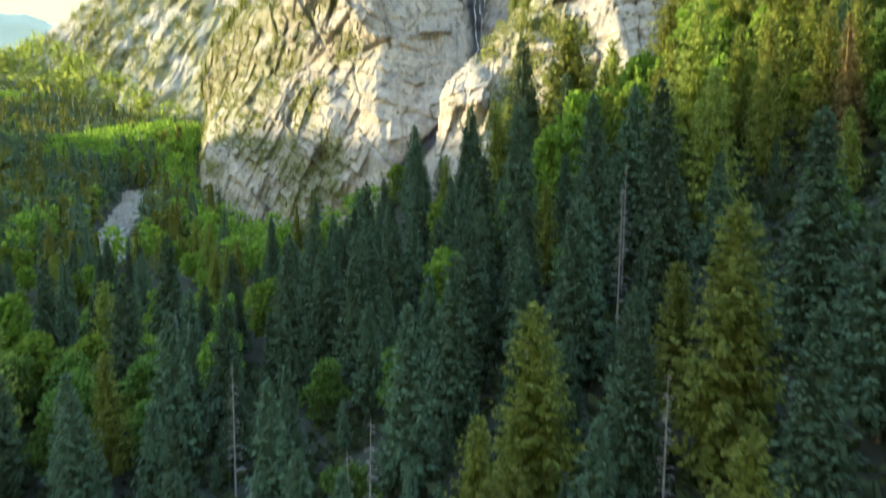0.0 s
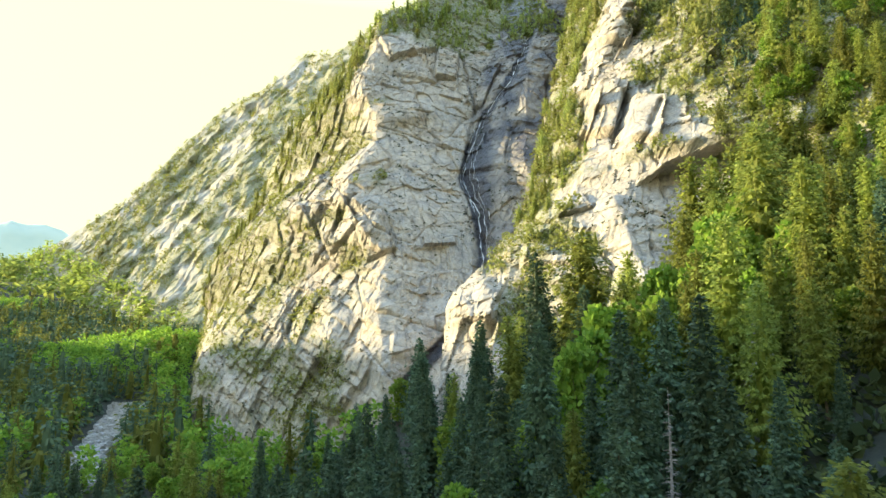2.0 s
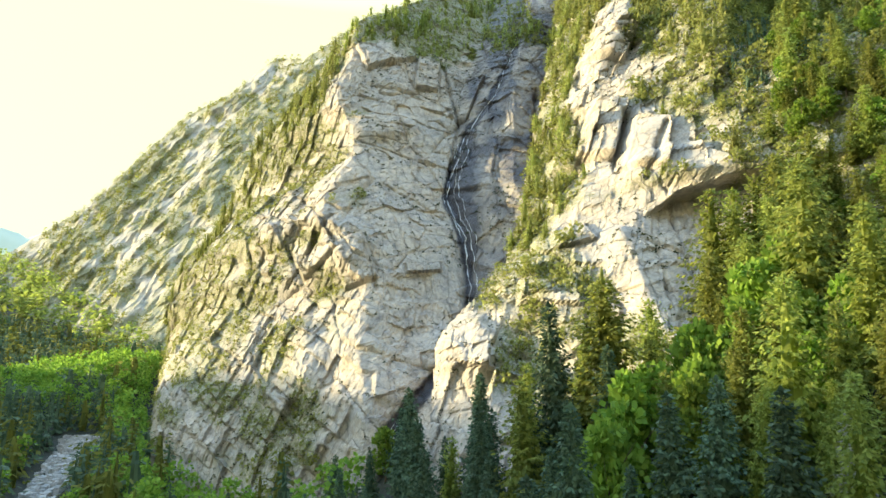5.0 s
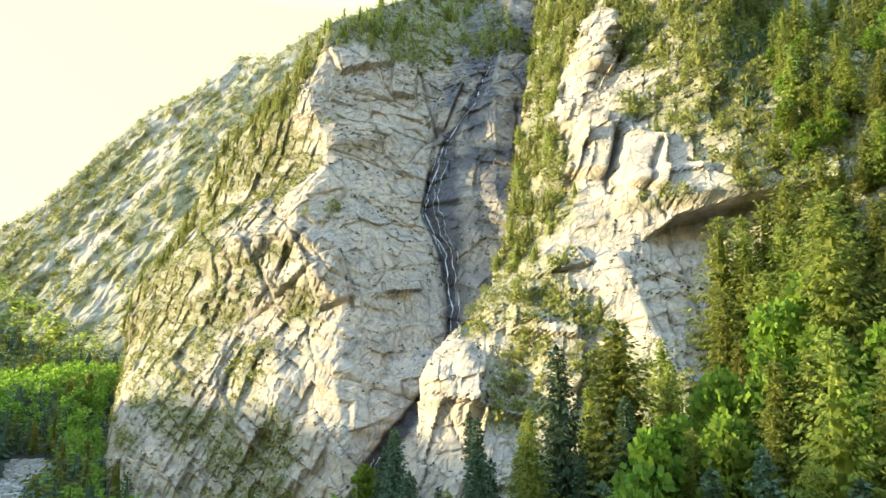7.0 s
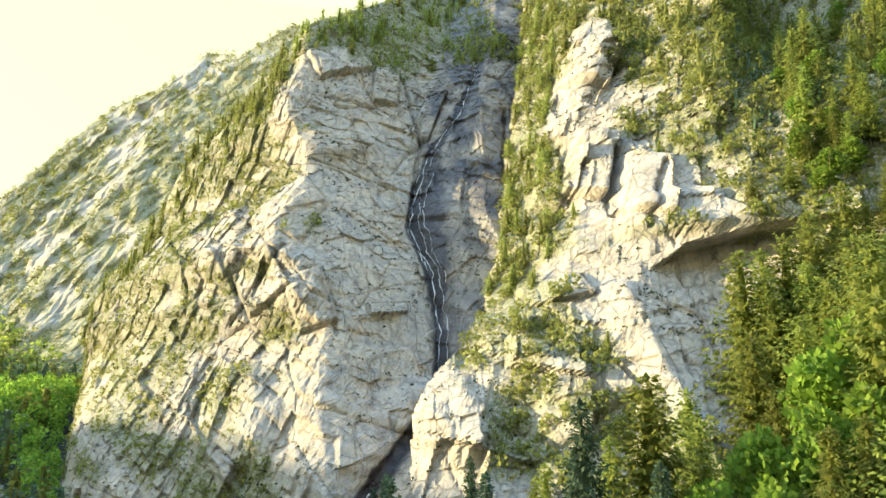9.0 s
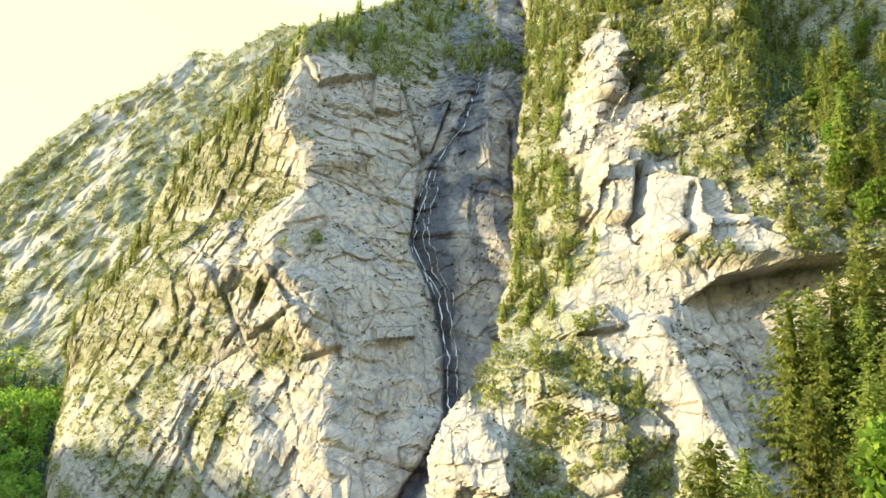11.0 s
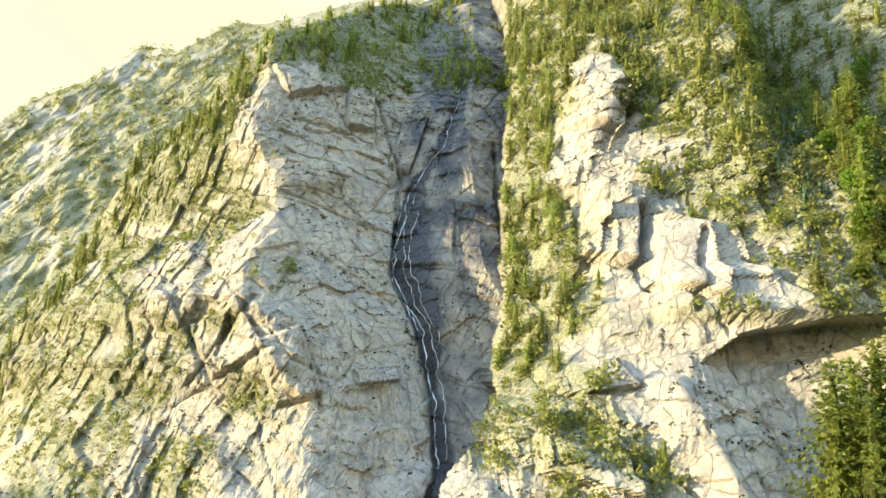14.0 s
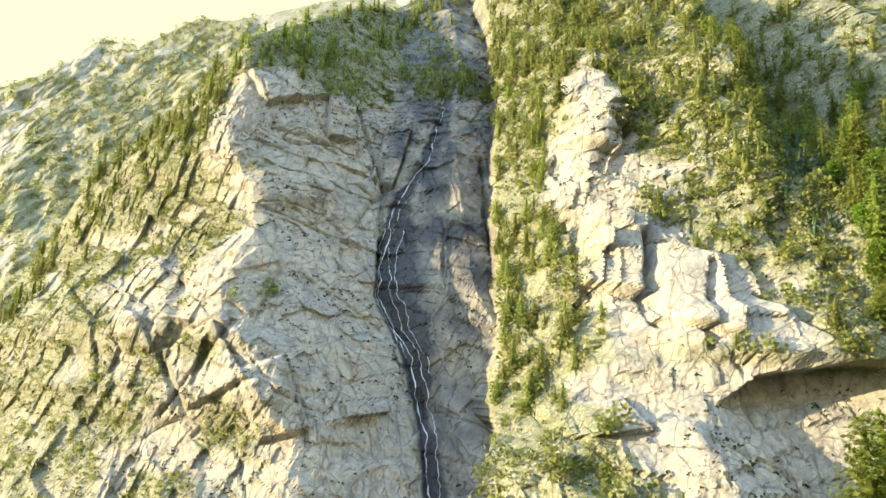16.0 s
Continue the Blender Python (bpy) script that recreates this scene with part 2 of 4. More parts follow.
RUSTY = foliage("rusty_needles", (0.10, 0.075, 0.03), (0.20, 0.14, 0.06), 0.3)
GREY_TWIGS = plain("grey_dead_wood", (0.20, 0.19, 0.19), (0.36, 0.34, 0.33), 3.0, bump=0.05)
BARK = plain("bark", (0.10, 0.075, 0.055), (0.20, 0.16, 0.12), 4.0, bump=0.08)
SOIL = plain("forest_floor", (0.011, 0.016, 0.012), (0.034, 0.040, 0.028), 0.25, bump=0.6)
SCREE = plain("pale_scree", (0.26, 0.26, 0.27), (0.48, 0.47, 0.46), 0.9, bump=0.5)
WATER = plain("falling_water", (0.62, 0.66, 0.72), (0.88, 0.90, 0.93), 1.2, 0.25, 0.2)
# the far air's haze is mixed into this slope's pale colour
HAZE_HILL = plain("hazy_far_slope", (0.44, 0.52, 0.44), (0.53, 0.58, 0.47), 0.004, bump=4.0)

# ---- the lie of the land ----
A_PROFILE = ((-20, 0, 50, 70, 90, 107, 125, 145, 170, 200, 215, 240, 265, 300, 420), (198, 205, 224, 242, 258, 271, 288, 305, 322, 342, 354, 372, 396, 432, 560))
EDGE = ((-20, 40, 50, 62, 66, 70, 74, 78, 82, 86, 92, 111, 150, 171, 220, 300), (-6, -3, -2, -1, 1, 4, 7.5, 11, 14.5, 18, 22, 29.5, 40, 46, 60, 80))
FALL = ((20, 35, 42, 50, 60, 70, 85, 98, 110, 123, 140, 155, 165, 174, 193, 213, 225, 300), (-15, -13, -11.6, -5, 4, 11, 12, 12, 10, 6.5, 10, 14.5, 21, 27, 35, 42, 45, 60))
CORNER = ((-20, 35, 70, 98, 123, 140, 155, 180, 203, 236, 300), (-13, -13, 11, 12, 6.5, 9, 11, 14, 20, 30, 45))
ROOF = ((40, 46, 54, 58, 73), (91, 92, 96, 99, 102))
CREST = ((-190, -160, -140, -111, -95, -70, -50, -27, -5, 10, 34, 62, 100, 160, 240, 330), (40, 95, 136, 172, 188, 204, 226, 246, 266, 286, 306, 318, 350, 400, 430, 440))
TURN = ((20, 47, 70, 84, 95, 104, 114, 128, 144, 159, 181, 208), (-20, -20, -22.5, -21, -31, -30, -40, -38, -31, -33, -41, -37))


def ground_z(x, y):
    """Height of the wooded ground: the slope that climbs to the right runs out into the valley."""
    slope = 6 + 0.6 * (x - 9) + 0.25 * (y - 64)
    slope = np.where(slope > 95, 95 + (slope - 95) * 0.75, slope)
    d = np.maximum(y - 100, -80)
    valley = 0.06 * d + 0.0002 * d * np.abs(d) - 0.02 * (x + 60) + 15 * np.exp(-((x + 168) / 62) ** 2 - ((y - 425) / 55) ** 2)
    top = -smooth_min(-slope, -valley, 14.0)
    return top + 2.4 * fbm(x / 28, y / 28, 5) + 0.8 * fbm(x / 7, y / 7, 6)


EDGE_Z = np.linspace(-20, 330, 1401)
EDGE_X = np.interp(EDGE_Z, *EDGE) + (3.4 * fbm(EDGE_Z / 11, EDGE_Z * 0, 83, 3) + 1.6 * fbm(EDGE_Z / 3.5, EDGE_Z * 0, 84, 2)) * step01(EDGE_Z, 60, 95)


def edge_x(z):
    """The uneven left edge of the spur."""
    return np.interp(z, EDGE_Z, EDGE_X)


def rear_face(x, z):
    """The main face and the wall of the gully, which runs on behind the spur."""
    turn = np.interp(z, *TURN) + 5 * fbm(z / 9, x / 60, 22, 3)
    away = np.interp(z, (40, 100, 180), (0.75, 1.15, 1.4))
    a = np.interp(z, *A_PROFILE) + 0.22 * np.clip(x + 16, 0, 60) + 0.15 * np.maximum(-16 - x, 0) + away * np.maximum(turn - x, 0)
    a = a + np.interp(z, (40, 100), (0.021, 0.006)) * np.maximum(-75 - x, 0) ** 2 - 2.0 * np.exp(-((x - turn - 4) / 8) ** 2)
    left, corner = edge_x(z), np.interp(z, *CORNER)
    ac = np.interp(z, *A_PROFILE) + 0.22 * np.clip(corner + 16, 0, 60)
    g = np.where(x < corner, a, ac - 1.0 * np.minimum(x - corner, 22)) + 2.2 * np.exp(-((x - np.interp(z, *FALL)) / 2.4) ** 2)
    return g, a, left


def face_y(x, z):
    """Where the big rock faces stand (metres ahead), without their relief."""
    g, a, left = rear_face(x, z)
    high = step01(z, 80, 94)
    b = 233.4 + 1.06 * (z - 120) - 1.03 * (np.minimum(x, 100) - 43) - 0.5 * np.maximum(x - 100, 0)
    b = b + (0.5 + 0.6 * high) * np.maximum(left + 7 + 6 * high - x, 0) + (14 - 8 * high) * np.maximum(left - x, 0) - 5 * (1 - step01(x, 8, 20)) * (1 - high)
    # two spines of rock that climb to the right, the flank between them and the deep wooded hollow behind the second
    mid = x - 66 - 0.45 * (z - 180)
    b = b - 8 * np.exp(-(mid / np.where(mid < 0, 12, 6)) ** 2) * step01(z, 140, 160) * (1 - step01(z, 205, 235))
    mid = x - 86 - 0.35 * (z - 165)
    b = b - 9 * np.exp(-(mid / np.where(mid < 0, 9, 6)) ** 2) * step01(z, 130, 150) * (1 - step01(z, 225, 250))
    mid = x - 119 - 0.3 * (z - 180)
    b = b + 38 * np.exp(-(mid / np.where(mid < 0, 12, 12)) ** 2) * step01(z, 138, 172)
    # a rib, and right of it the slab under the roof
    under = (1 - step01(z - np.interp(x, *ROOF), -1.0, 1.0)) * step01(z, 45, 58)
    b = b + under * (np.minimum(0.95 * np.maximum(x - 43.5, 0) - 5, 13) * (1 - step01(x, 74, 92)) * np.exp(-(np.maximum(43.5 - x, 0) / 4) ** 2))
    return smooth_min(g, b, 1.2), a, b, left


# bulges of the face: x, z, half width, half height, metres proud
BULGES = ((62, 108, 18, 7, 5), (6, 62, 10, 9, 5), (-30, 100, 12, 12, 3), (-45, 60, 14, 16, 4), (-60, 120, 10, 22, 4), (-20, 160, 18, 9, 2.5))
# single great blocks and niches: x, z, half width, half height, lean in degrees, metres proud
GREAT_BLOCKS = ((-6.5, 83.5, 6.5, 4.5, 5, -1.6), (-3, 91, 6, 1.8, 6, 2.0), (-20, 211, 13, 10, 20, 3.2), (0, 196, 5.5, 12, -5, 3.6), (-26, 93, 6, 9, 20, 2.6), (-43, 101, 8, 9, 30, 3.6), (51, 130, 4.6, 12, -22, 5.0),
                (57.5, 119, 4.5, 11, -24, 4.6), (43.5, 127, 3.8, 10, -20, 4), (64, 176, 7, 12, -25, 4.5), (26, 75, 6, 3.5, -12, 3.5), (17, 180, 4, 15, -20, 2.5), (33, 91, 6, 3, 10, 3))
# long open joints: from x, z to x, z, half width, depth
OPEN_JOINTS = ((7.5, 203, 13, 164, 0.8, 2.6), (13, 164, 6, 127, 0.6, 1.8), (20, 197, 27, 185, 0.8, 2), (-26, 187, -6, 180, 0.6, 1.5), (-30, 152, 2, 138, 0.5, 1.2), (-22, 168, 8, 158, 0.5, 1.2),
               (48.4, 140, 43, 115, 1.2, 5.5), (57.5, 133, 50, 110, 1.2, 5.5), (63, 124, 53, 105, 0.9, 4.0), (45, 176, 37, 130, 0.9, 3.0), (60, 192, 50, 150, 0.9, 3.0), (37, 128, 33, 102, 0.9, 3.0), (58, 98, 54, 62, 0.5, 1.4), (46, 88, 60, 80, 0.4, 1.0),
               (51, 90, 47, 66, 0.4, 1.1), (48, 74, 56, 66, 0.4, 1.0), (70, 112, 80, 104, 0.6, 2.0), (66, 116, 70, 104, 0.6, 2.0), (-18, 128, 4, 112, 0.5, 1.1), (-52, 88, -36, 112, 0.8, 2.6), (-22, 98, -18, 82, 0.5, 1.6))


def smooth_zones(x, z):
    """Two places of the spur with large clean blocks: the columns and the slab under the roof."""
    left = edge_x(z)
    columns = step01(x - left, 10, 17) * (1 - step01(x, 62, 70)) * step01(z, 103, 109) * (1 - step01(z + 0.8 * np.maximum(x - 52, 0), 132, 139))
    slab = step01(x - 0.5 * (80 - z), 33, 40) * (1 - step01(x, 74, 82)) * step01(z, 56, 64) * (1 - step01(z, 97, 103))
    return columns, slab


def cliff_relief(x, z, a, b, rear=False):
    """Jointed relief of three makes: leaning blocks on the left wing, dipping sheets on the main face, upright blocks on the spur."""
    wx, wz = 6 * fbm(x / 24, z / 24, 21), 6 * fbm(x / 24, z / 24, 20)
    left_wing = step01(np.interp(z, *TURN) + 5 * fbm(x / 14, z / 14, 23) - x, -5, 9)
    spur = np.where(rear, 0, step01(x - edge_x(z), -2, 4))
    face = (1 - left_wing) * (1 - spur)
    busy = step01(fbm(x / 28, z / 24, 27, 3), -0.14, 0.16)
    columns, slab = smooth_zones(x, z)
    clean = 1 - 0.5 * columns - 0.75 * slab
    r1, e1 = blocks((x + 0.35 * z + wx) / 22, (z + wz) / 30, 31, 0.9, 0.10)
    d = (3.8 - 1.6 * face) * clean * r1 + 3.0 * fbm(x / 40, z / 40, 25) - 0.6 * clean * (1 - step01(e1, 0.0, 0.03))
    across, up = x - 0.42 * z, z + 0.5 * x
    r2, e2 = bricks((across + 1.6 * wx) / 10, (up + 1.6 * wz) / 15, 46, 1.6, 0.06, 0.3, 1.6)
    r3, e3 = bricks((across + 1.4 * wx) / 4.4, (up + 1.4 * wz) / 5.4, 56, 1.6, 0.08, 0.25, 1.4, 0.3)
    r4, e4 = bricks((across + 0.5 * wx) / 1.9, (up + 0.5 * wz) / 2.4, 57, 1.4, 0.1, 0.0, 1.2, 0.3)
    d = d + left_wing * (2.4 * r2 + (0.6 + 0.9 * busy) * r3 + (0.2 + 0.45 * busy) * r4)
    p = ((x + 0.3 * z + 14 * fbm(x / 25, z / 30, 28)) / 17) % 1.0
    d = d + (0.5 * left_wing + 0.7 * spur * clean) * 2.4 * (np.where(p < 0.8, p / 0.8, (1 - p) / 0.2) - 0.5) * step01(fbm(x / 40, z / 25, 18), -0.2, 0.2)
    su, sv = x - 0.5 * z, z + 0.42 * x
    r5, e5 = blocks((su + 1.5 * wx) / 11, (sv + 1.5 * wz) / 6.5, 41, 1.2, 0.06)
    r6, e6 = blocks((su + 1.2 * wx) / 4.6, (sv + 1.2 * wz) / 2.6, 51, 1.1, 0.10)
    d = d + face * (1.5 * r5 + (0.15 + 0.75 * busy) * r6 + 0.35 * busy * r4)
    r7, e7 = bricks((x - 0.35 * z + wx) / 9, (z + 0.15 * x + wz) / 15, 47, 1.8, 0.06, 0.0, 2.0)
    r8, e8 = bricks((x - 0.3 * z + 0.7 * wx) / 3.8, (z - 0.2 * x + 0.7 * wz) / 4.6, 58, 1.6, 0.08, 0.0, 1.4, 0.3)
    d = d + spur * clean * (3.6 * r7 + (1.0 + 0.8 * busy) * r8 + (0.2 + 0.4 * busy) * r4) + spur * slab * 0.5 * r8
    d = d + (0.25 + 0.35 * busy) * clean * fbm(x / 2.6, z / 2.6, 26, 3)
    for bx, bz, w, h, amp in BULGES:
        q = np.sqrt(((x - bx) / w) ** 2 + ((z - bz) / h) ** 2)
        d = d + amp * (1 - step01(q, 0.55, 1.1))
    for bx, bz, w, h, lean_, amp in GREAT_BLOCKS:
        c, n = math.cos(radians(lean_)), math.sin(radians(lean_))
        u, v = (x - bx) * c + (z - bz) * n, (z - bz) * c - (x - bx) * n
        q = np.maximum(np.abs(u) / w, np.abs(v) / h) + 0.06 * fbm(x / 3, z / 3, 14)
        d = d + amp * (1 - step01(q, 0.88, 1.02)) - 0.7 * np.exp(-((q - 1.05) / 0.06) ** 2)
    for x0, z0, x1, z1, w, deep in OPEN_JOINTS:
        t = np.clip(((x - x0) * (x1 - x0) + (z - z0) * (z1 - z0)) / ((x1 - x0) ** 2 + (z1 - z0) ** 2), 0, 1)
        q = np.hypot(x - x0 - t * (x1 - x0), z - z0 - t * (z1 - z0)) + 1.6 * fbm(x / 5, z / 5, 15)
        d = d - deep * np.exp(-(q / w) ** 2)
    return d, np.where(left_wing > 0.5, np.minimum(e2 * 10, e3 * 4), np.where(spur > 0.5, np.minimum(e7 * 9, e8 * 4), np.minimum(e5 * 8, e6 * 3)))


def plant_cover(x, z, left, crest):
    """How much of the face is grown over, 0 to 1."""
    n = fbm(x / 9, z / 7, 61, 5) * 2
    m = fbm(x / 30, z / 30, 62, 3)
    c = 0.12 + 0.9 * m
    c = c + 0.85 * step01(z + 45 * m + 8 * n, 200, 232) * (x < 55)
    c = c + 0.75 * step01(z - crest, -42, -14)
    c = c + 0.8 * np.exp(-((x - left - 4) / 6) ** 2) * step01(z, 80, 100) * (1 - step01(z, 205, 225))
    c = c + 0.12 * step01(x - left, 18, 34) * step01(z, 128, 150) + (0.33 + 0.45 * step01(z, 200, 222)) * (x > left) + 0.5 * step01(x, 122, 140) * step01(z, 140, 160)
    c = c + 1.1 * np.exp(-((x - 119 - 0.3 * (z - 180)) / 17) ** 2) * step01(z, 140, 160)
    c = c - 0.45 * np.exp(-((x - 63 - 0.45 * (z - 180)) / 8) ** 2) * step01(z, 140, 150) * (1 - step01(z, 205, 220)) + 0.25 * np.exp(-((x - 84 - 0.35 * (z - 165)) / 7) ** 2) * step01(z, 130, 150)
    c = c + 0.5 * step01(x + 0.4 * (100 - z), 74, 86)
    c = c - 0.5 * ((x > -24) & (x < left)) * (1 - step01(z + 45 * m + 8 * n, 196, 222))
    columns, slab = smooth_zones(x, z)
    c = c - 0.5 * columns - 0.55 * slab
    c = c + 0.45 * step01(np.interp(z, *TURN) - x, -4, 14) - 0.45 * (1 - step01(z, 35, 55)) * (x < 30)
    return np.clip((c + 0.55 * n - 0.28) / 0.3, 0, 1)


def wet_and_shade(x, z, rear):
    # the gully wall's cast shadow, painted as a mottled dark tint
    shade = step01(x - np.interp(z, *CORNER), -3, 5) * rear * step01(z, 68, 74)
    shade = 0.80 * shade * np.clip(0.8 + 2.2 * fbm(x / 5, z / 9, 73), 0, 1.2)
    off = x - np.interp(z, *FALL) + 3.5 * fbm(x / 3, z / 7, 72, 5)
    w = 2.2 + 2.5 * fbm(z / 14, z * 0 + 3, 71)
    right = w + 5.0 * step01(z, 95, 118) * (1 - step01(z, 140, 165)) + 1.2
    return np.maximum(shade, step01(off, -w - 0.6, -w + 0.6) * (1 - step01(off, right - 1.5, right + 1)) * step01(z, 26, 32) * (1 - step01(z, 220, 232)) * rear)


def spaced(stops):
    """Steps along a line: (from, to, step), joined."""
    return np.concatenate([np.arange(a, b, s) for a, b, s in stops] + [[stops[-1][1]]])


def build_cliff():
    xs = spaced(((-200, -120, 2.0), (-120, -75, 0.9), (-75, 92, 0.46), (92, 150, 0.8), (150, 330, 2.5)))
    vs = np.concatenate([np.linspace(0, 0.78, 470, endpoint=False), np.linspace(0.78, 1, 60)])
    crest = np.interp(xs, *CREST) + 5 * fbm(xs / 22, xs * 0, 81)
    base = -12.0 + 22.0 * step01(xs, 10, 110)
    X = np.broadcast_to(xs, (len(vs), len(xs)))
    Z = base + vs[:, None] * (crest - base)
    edge = edge_x(Z)
    rear = X < edge
    # the rear faces run on behind the spur's edge, so that it stands free
    X = X + np.where(rear, (1 + 13 * (1 - step01(Z, 80, 92))) * np.exp(-(edge - X) / 10), 0)
    Y, A, B, L = face_y(X, Z)
    Y = np.where(rear, rear_face(X, Z)[0], Y)
    L = np.where(rear, np.maximum(L, X + 1), L)
    D, joint = cliff_relief(X, Z, A, B, rear)
    D = D * step01(crest - Z, -2, 12)
    Yf = Y - D
    plants, wet_shade = plant_cover(X, Z, L, crest), wet_and_shade(X, Z, rear)
    Zf = Z + 0.12 * np.clip(D, -3, 6) * step01(crest - Z, 0, 10)
    backs = [(12, -3), (45, -25), (140, -110), (260, -260)]
    Xs = np.concatenate([X] + [X[-1:]] * len(backs))
    Ys = np.concatenate([Yf] + [Yf[-1:] + dy for dy, dz in backs])
    Zs = np.concatenate([Zf] + [np.maximum(Zf[-1:] + dz, -15) for dy, dz in backs])
    P = np.concatenate([plants] + [plants[-1:]] * len(backs))
    W = np.concatenate([wet_shade] + [wet_shade[-1:] * 0] * len(backs))
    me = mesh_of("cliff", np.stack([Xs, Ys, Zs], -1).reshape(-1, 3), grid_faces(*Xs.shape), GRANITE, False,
                 (("plants", P.ravel()), ("wet_shade", W.ravel())))
    ob = tagged(new("cliff", me), "pale fractured granite cliff with ledges and a gully", "cliff", kind="structure")
    return ob, X, Yf, Zf, plants, joint


cliff, CX, CY, CZ, CP, CJ = build_cliff()


def far_face(x, z):
    return 677 + 0.9 * (z - 175) - 0.7 * (x + 239)


FAR_CREST = ((-760, -528, -473, -384, -337, -295, -237, -184, -140, -83, -46, 100), (90, 184, 203, 257, 337, 395, 412, 470, 440, 482, 465, 480))


def build_far_ridge():
    xs = spaced(((-760, -400, 4.0), (-400, -20, 2.4), (-20, 100, 6)))
    vs = np.linspace(0, 1, 260)
    crest = np.interp(xs, *FAR_CREST) + 14 * fbm(xs / 60, xs * 0, 91, 5)
    X = np.broadcast_to(xs, (len(vs), len(xs)))
    Z = -20 + vs[:, None] * (crest + 20)
    lean = X - 0.25 * Z
    r1, e1 = blocks(lean / 60, Z / 95, 33)
    r2, e2 = blocks(lean / 20 + 0.8 * fbm(X / 40, Z / 40, 34), (Z - 0.4 * X) / 30, 43)
    r3, e3 = blocks(lean / 10, (Z - 0.4 * X) / 13, 53)
    p = ((X - 0.8 * Z + 60 * fbm(X / 90, Z / 90, 39)) / 60) % 1.0
    ribs = np.where(p < 0.72, p / 0.72, (1 - p) / 0.28) - 0.5
    D = 12 * r1 + 6 * r2 + 3.5 * r3 + 5 * ribs * step01(fbm(X / 150, Z / 150, 40), -0.25, 0.1) + 20 * fbm(X / 120, Z / 120, 35) + 8 * fbm(X / 12, Z / 12, 38, 3)
    Y = far_face(X, Z) - D * step01(crest - Z, -5, 40)
    plants = np.clip((0.80 + 2.0 * fbm(X / 60, Z / 60, 36) + 1.6 * fbm(X / 14, Z / 14, 37) - 0.15 * step01(Z, 200, 400) + 0.5 * (1 - step01(Z, 60, 150)) - 0.25) / 0.3, 0, 1)
    backs = [(30, -10), (200, -160), (420, -700)]
    Xs = np.concatenate([X] + [X[-1:]] * 3)
    Ys = np.concatenate([Y] + [Y[-1:] + dy for dy, dz in backs])
    Zs = np.concatenate([Z] + [np.maximum(Z[-1:] + dz, -20) for dy, dz in backs])
    P = np.concatenate([plants] + [plants[-1:]] * 3)
    me = mesh_of("far_ridge", np.stack([Xs, Ys, Zs], -1).reshape(-1, 3), grid_faces(*Xs.shape), FAR_GRANITE, False, (("plants", P.ravel()), ("wet_shade", P.ravel() * 0)))
    ob = tagged(new("far_ridge", me), "distant granite ridge with scrub and scattered trees", "mountain", kind="structure")
    return ob, X, Y, Z, plants


far_ridge, FX, FY, FZ, FP = build_far_ridge()


def build_ground():
    xs = spaced(((-4200, -1000, 400), (-1000, -240, 20), (-240, 140, 2.5), (140, 400, 13), (400, 4200, 380)))
    ys = spaced(((-4200, -200, 400), (-200, -20, 12), (-20, 330, 2.5), (330, 900, 15), (900, 4400, 350)))
    X, Y = np.meshgrid(xs, ys)
    Z = ground_z(np.clip(X, -900, 160), np.clip(Y, -150, 800))
    out = np.maximum(np.maximum(np.abs(X) - 900, np.abs(Y) - 900), 0)
    Z = Z * np.exp(-out / 500)
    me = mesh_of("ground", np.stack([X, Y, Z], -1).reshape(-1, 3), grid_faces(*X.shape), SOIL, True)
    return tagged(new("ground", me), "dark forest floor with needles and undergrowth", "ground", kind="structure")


ground = build_ground()


def build_slope(name, label, start, end, heights, width, mat, seed, rough):
    """A long mountainside with a crest from start to end."""
    n, k = 90, 25
    t = np.linspace(0, 1, n)
    s = np.linspace(-1, 1, k)
    x0, y0 = np.array(start), np.array(end)
    along = x0 + (y0 - x0) * t[:, None]
    d = (y0 - x0) / np.linalg.norm(y0 - x0)
    side = np.array([d[1], -d[0]])
    T, S = np.meshgrid(t, s, indexing="ij")
    h = np.interp(T, np.linspace(0, 1, len(heights)), heights)
    P = along[:, None, :] + side * (S * width)[..., None]
    Z = -20 + (h + 20) * (1 - np.abs(S)) + rough * fbm(T * 26, S * 6, seed, 5) * (1 - np.abs(S)) ** 0.3
    me = mesh_of(name, np.concatenate([P, Z[..., None]], -1).reshape(-1, 3), grid_faces(n, k), mat, True)
    return tagged(new(name, me), label, "mountain", kind="structure")


build_slope("backdrop", "pale blue hazy mountainside far down the valley", (-2900, 2200), (-600, 3900), (560, 640, 700, 660, 600), 900, HAZE_HILL, 101, 90)

# the side of the canyon across from the cliff, out of view, behind which the sun goes down
PERP = np.array([math.cos(SUN_AZ), math.sin(SUN_AZ)])
TOWARD = np.array([-math.sin(SUN_AZ), math.cos(SUN_AZ)])
CROSS_A, CROSS_B = TOWARD * 1000 + PERP * -430, TOWARD * 1000 + PERP * 370
build_slope("opposite_slope", "wooded canyon side in shade across the valley", tuple(CROSS_A), tuple(CROSS_B), (545, 521, 497, 473, 449, 425, 401, 377, 350, 318, 290, 265, 248, 239, 220, 196, 170), 260, SOIL, 111, 10)


# ---- plants ----
def kites(points, along, side, length, width):
    """Small four-cornered leaves or needle sprays."""
    L, W = (along * length[:, None]), (side * width[:, None] * 0.5)
    v = np.stack([points, points + 0.55 * L + W, points + L, points + 0.55 * L - W], 1).reshape(-1, 3)
    return v, np.arange(len(points) * 4).reshape(-1, 4)


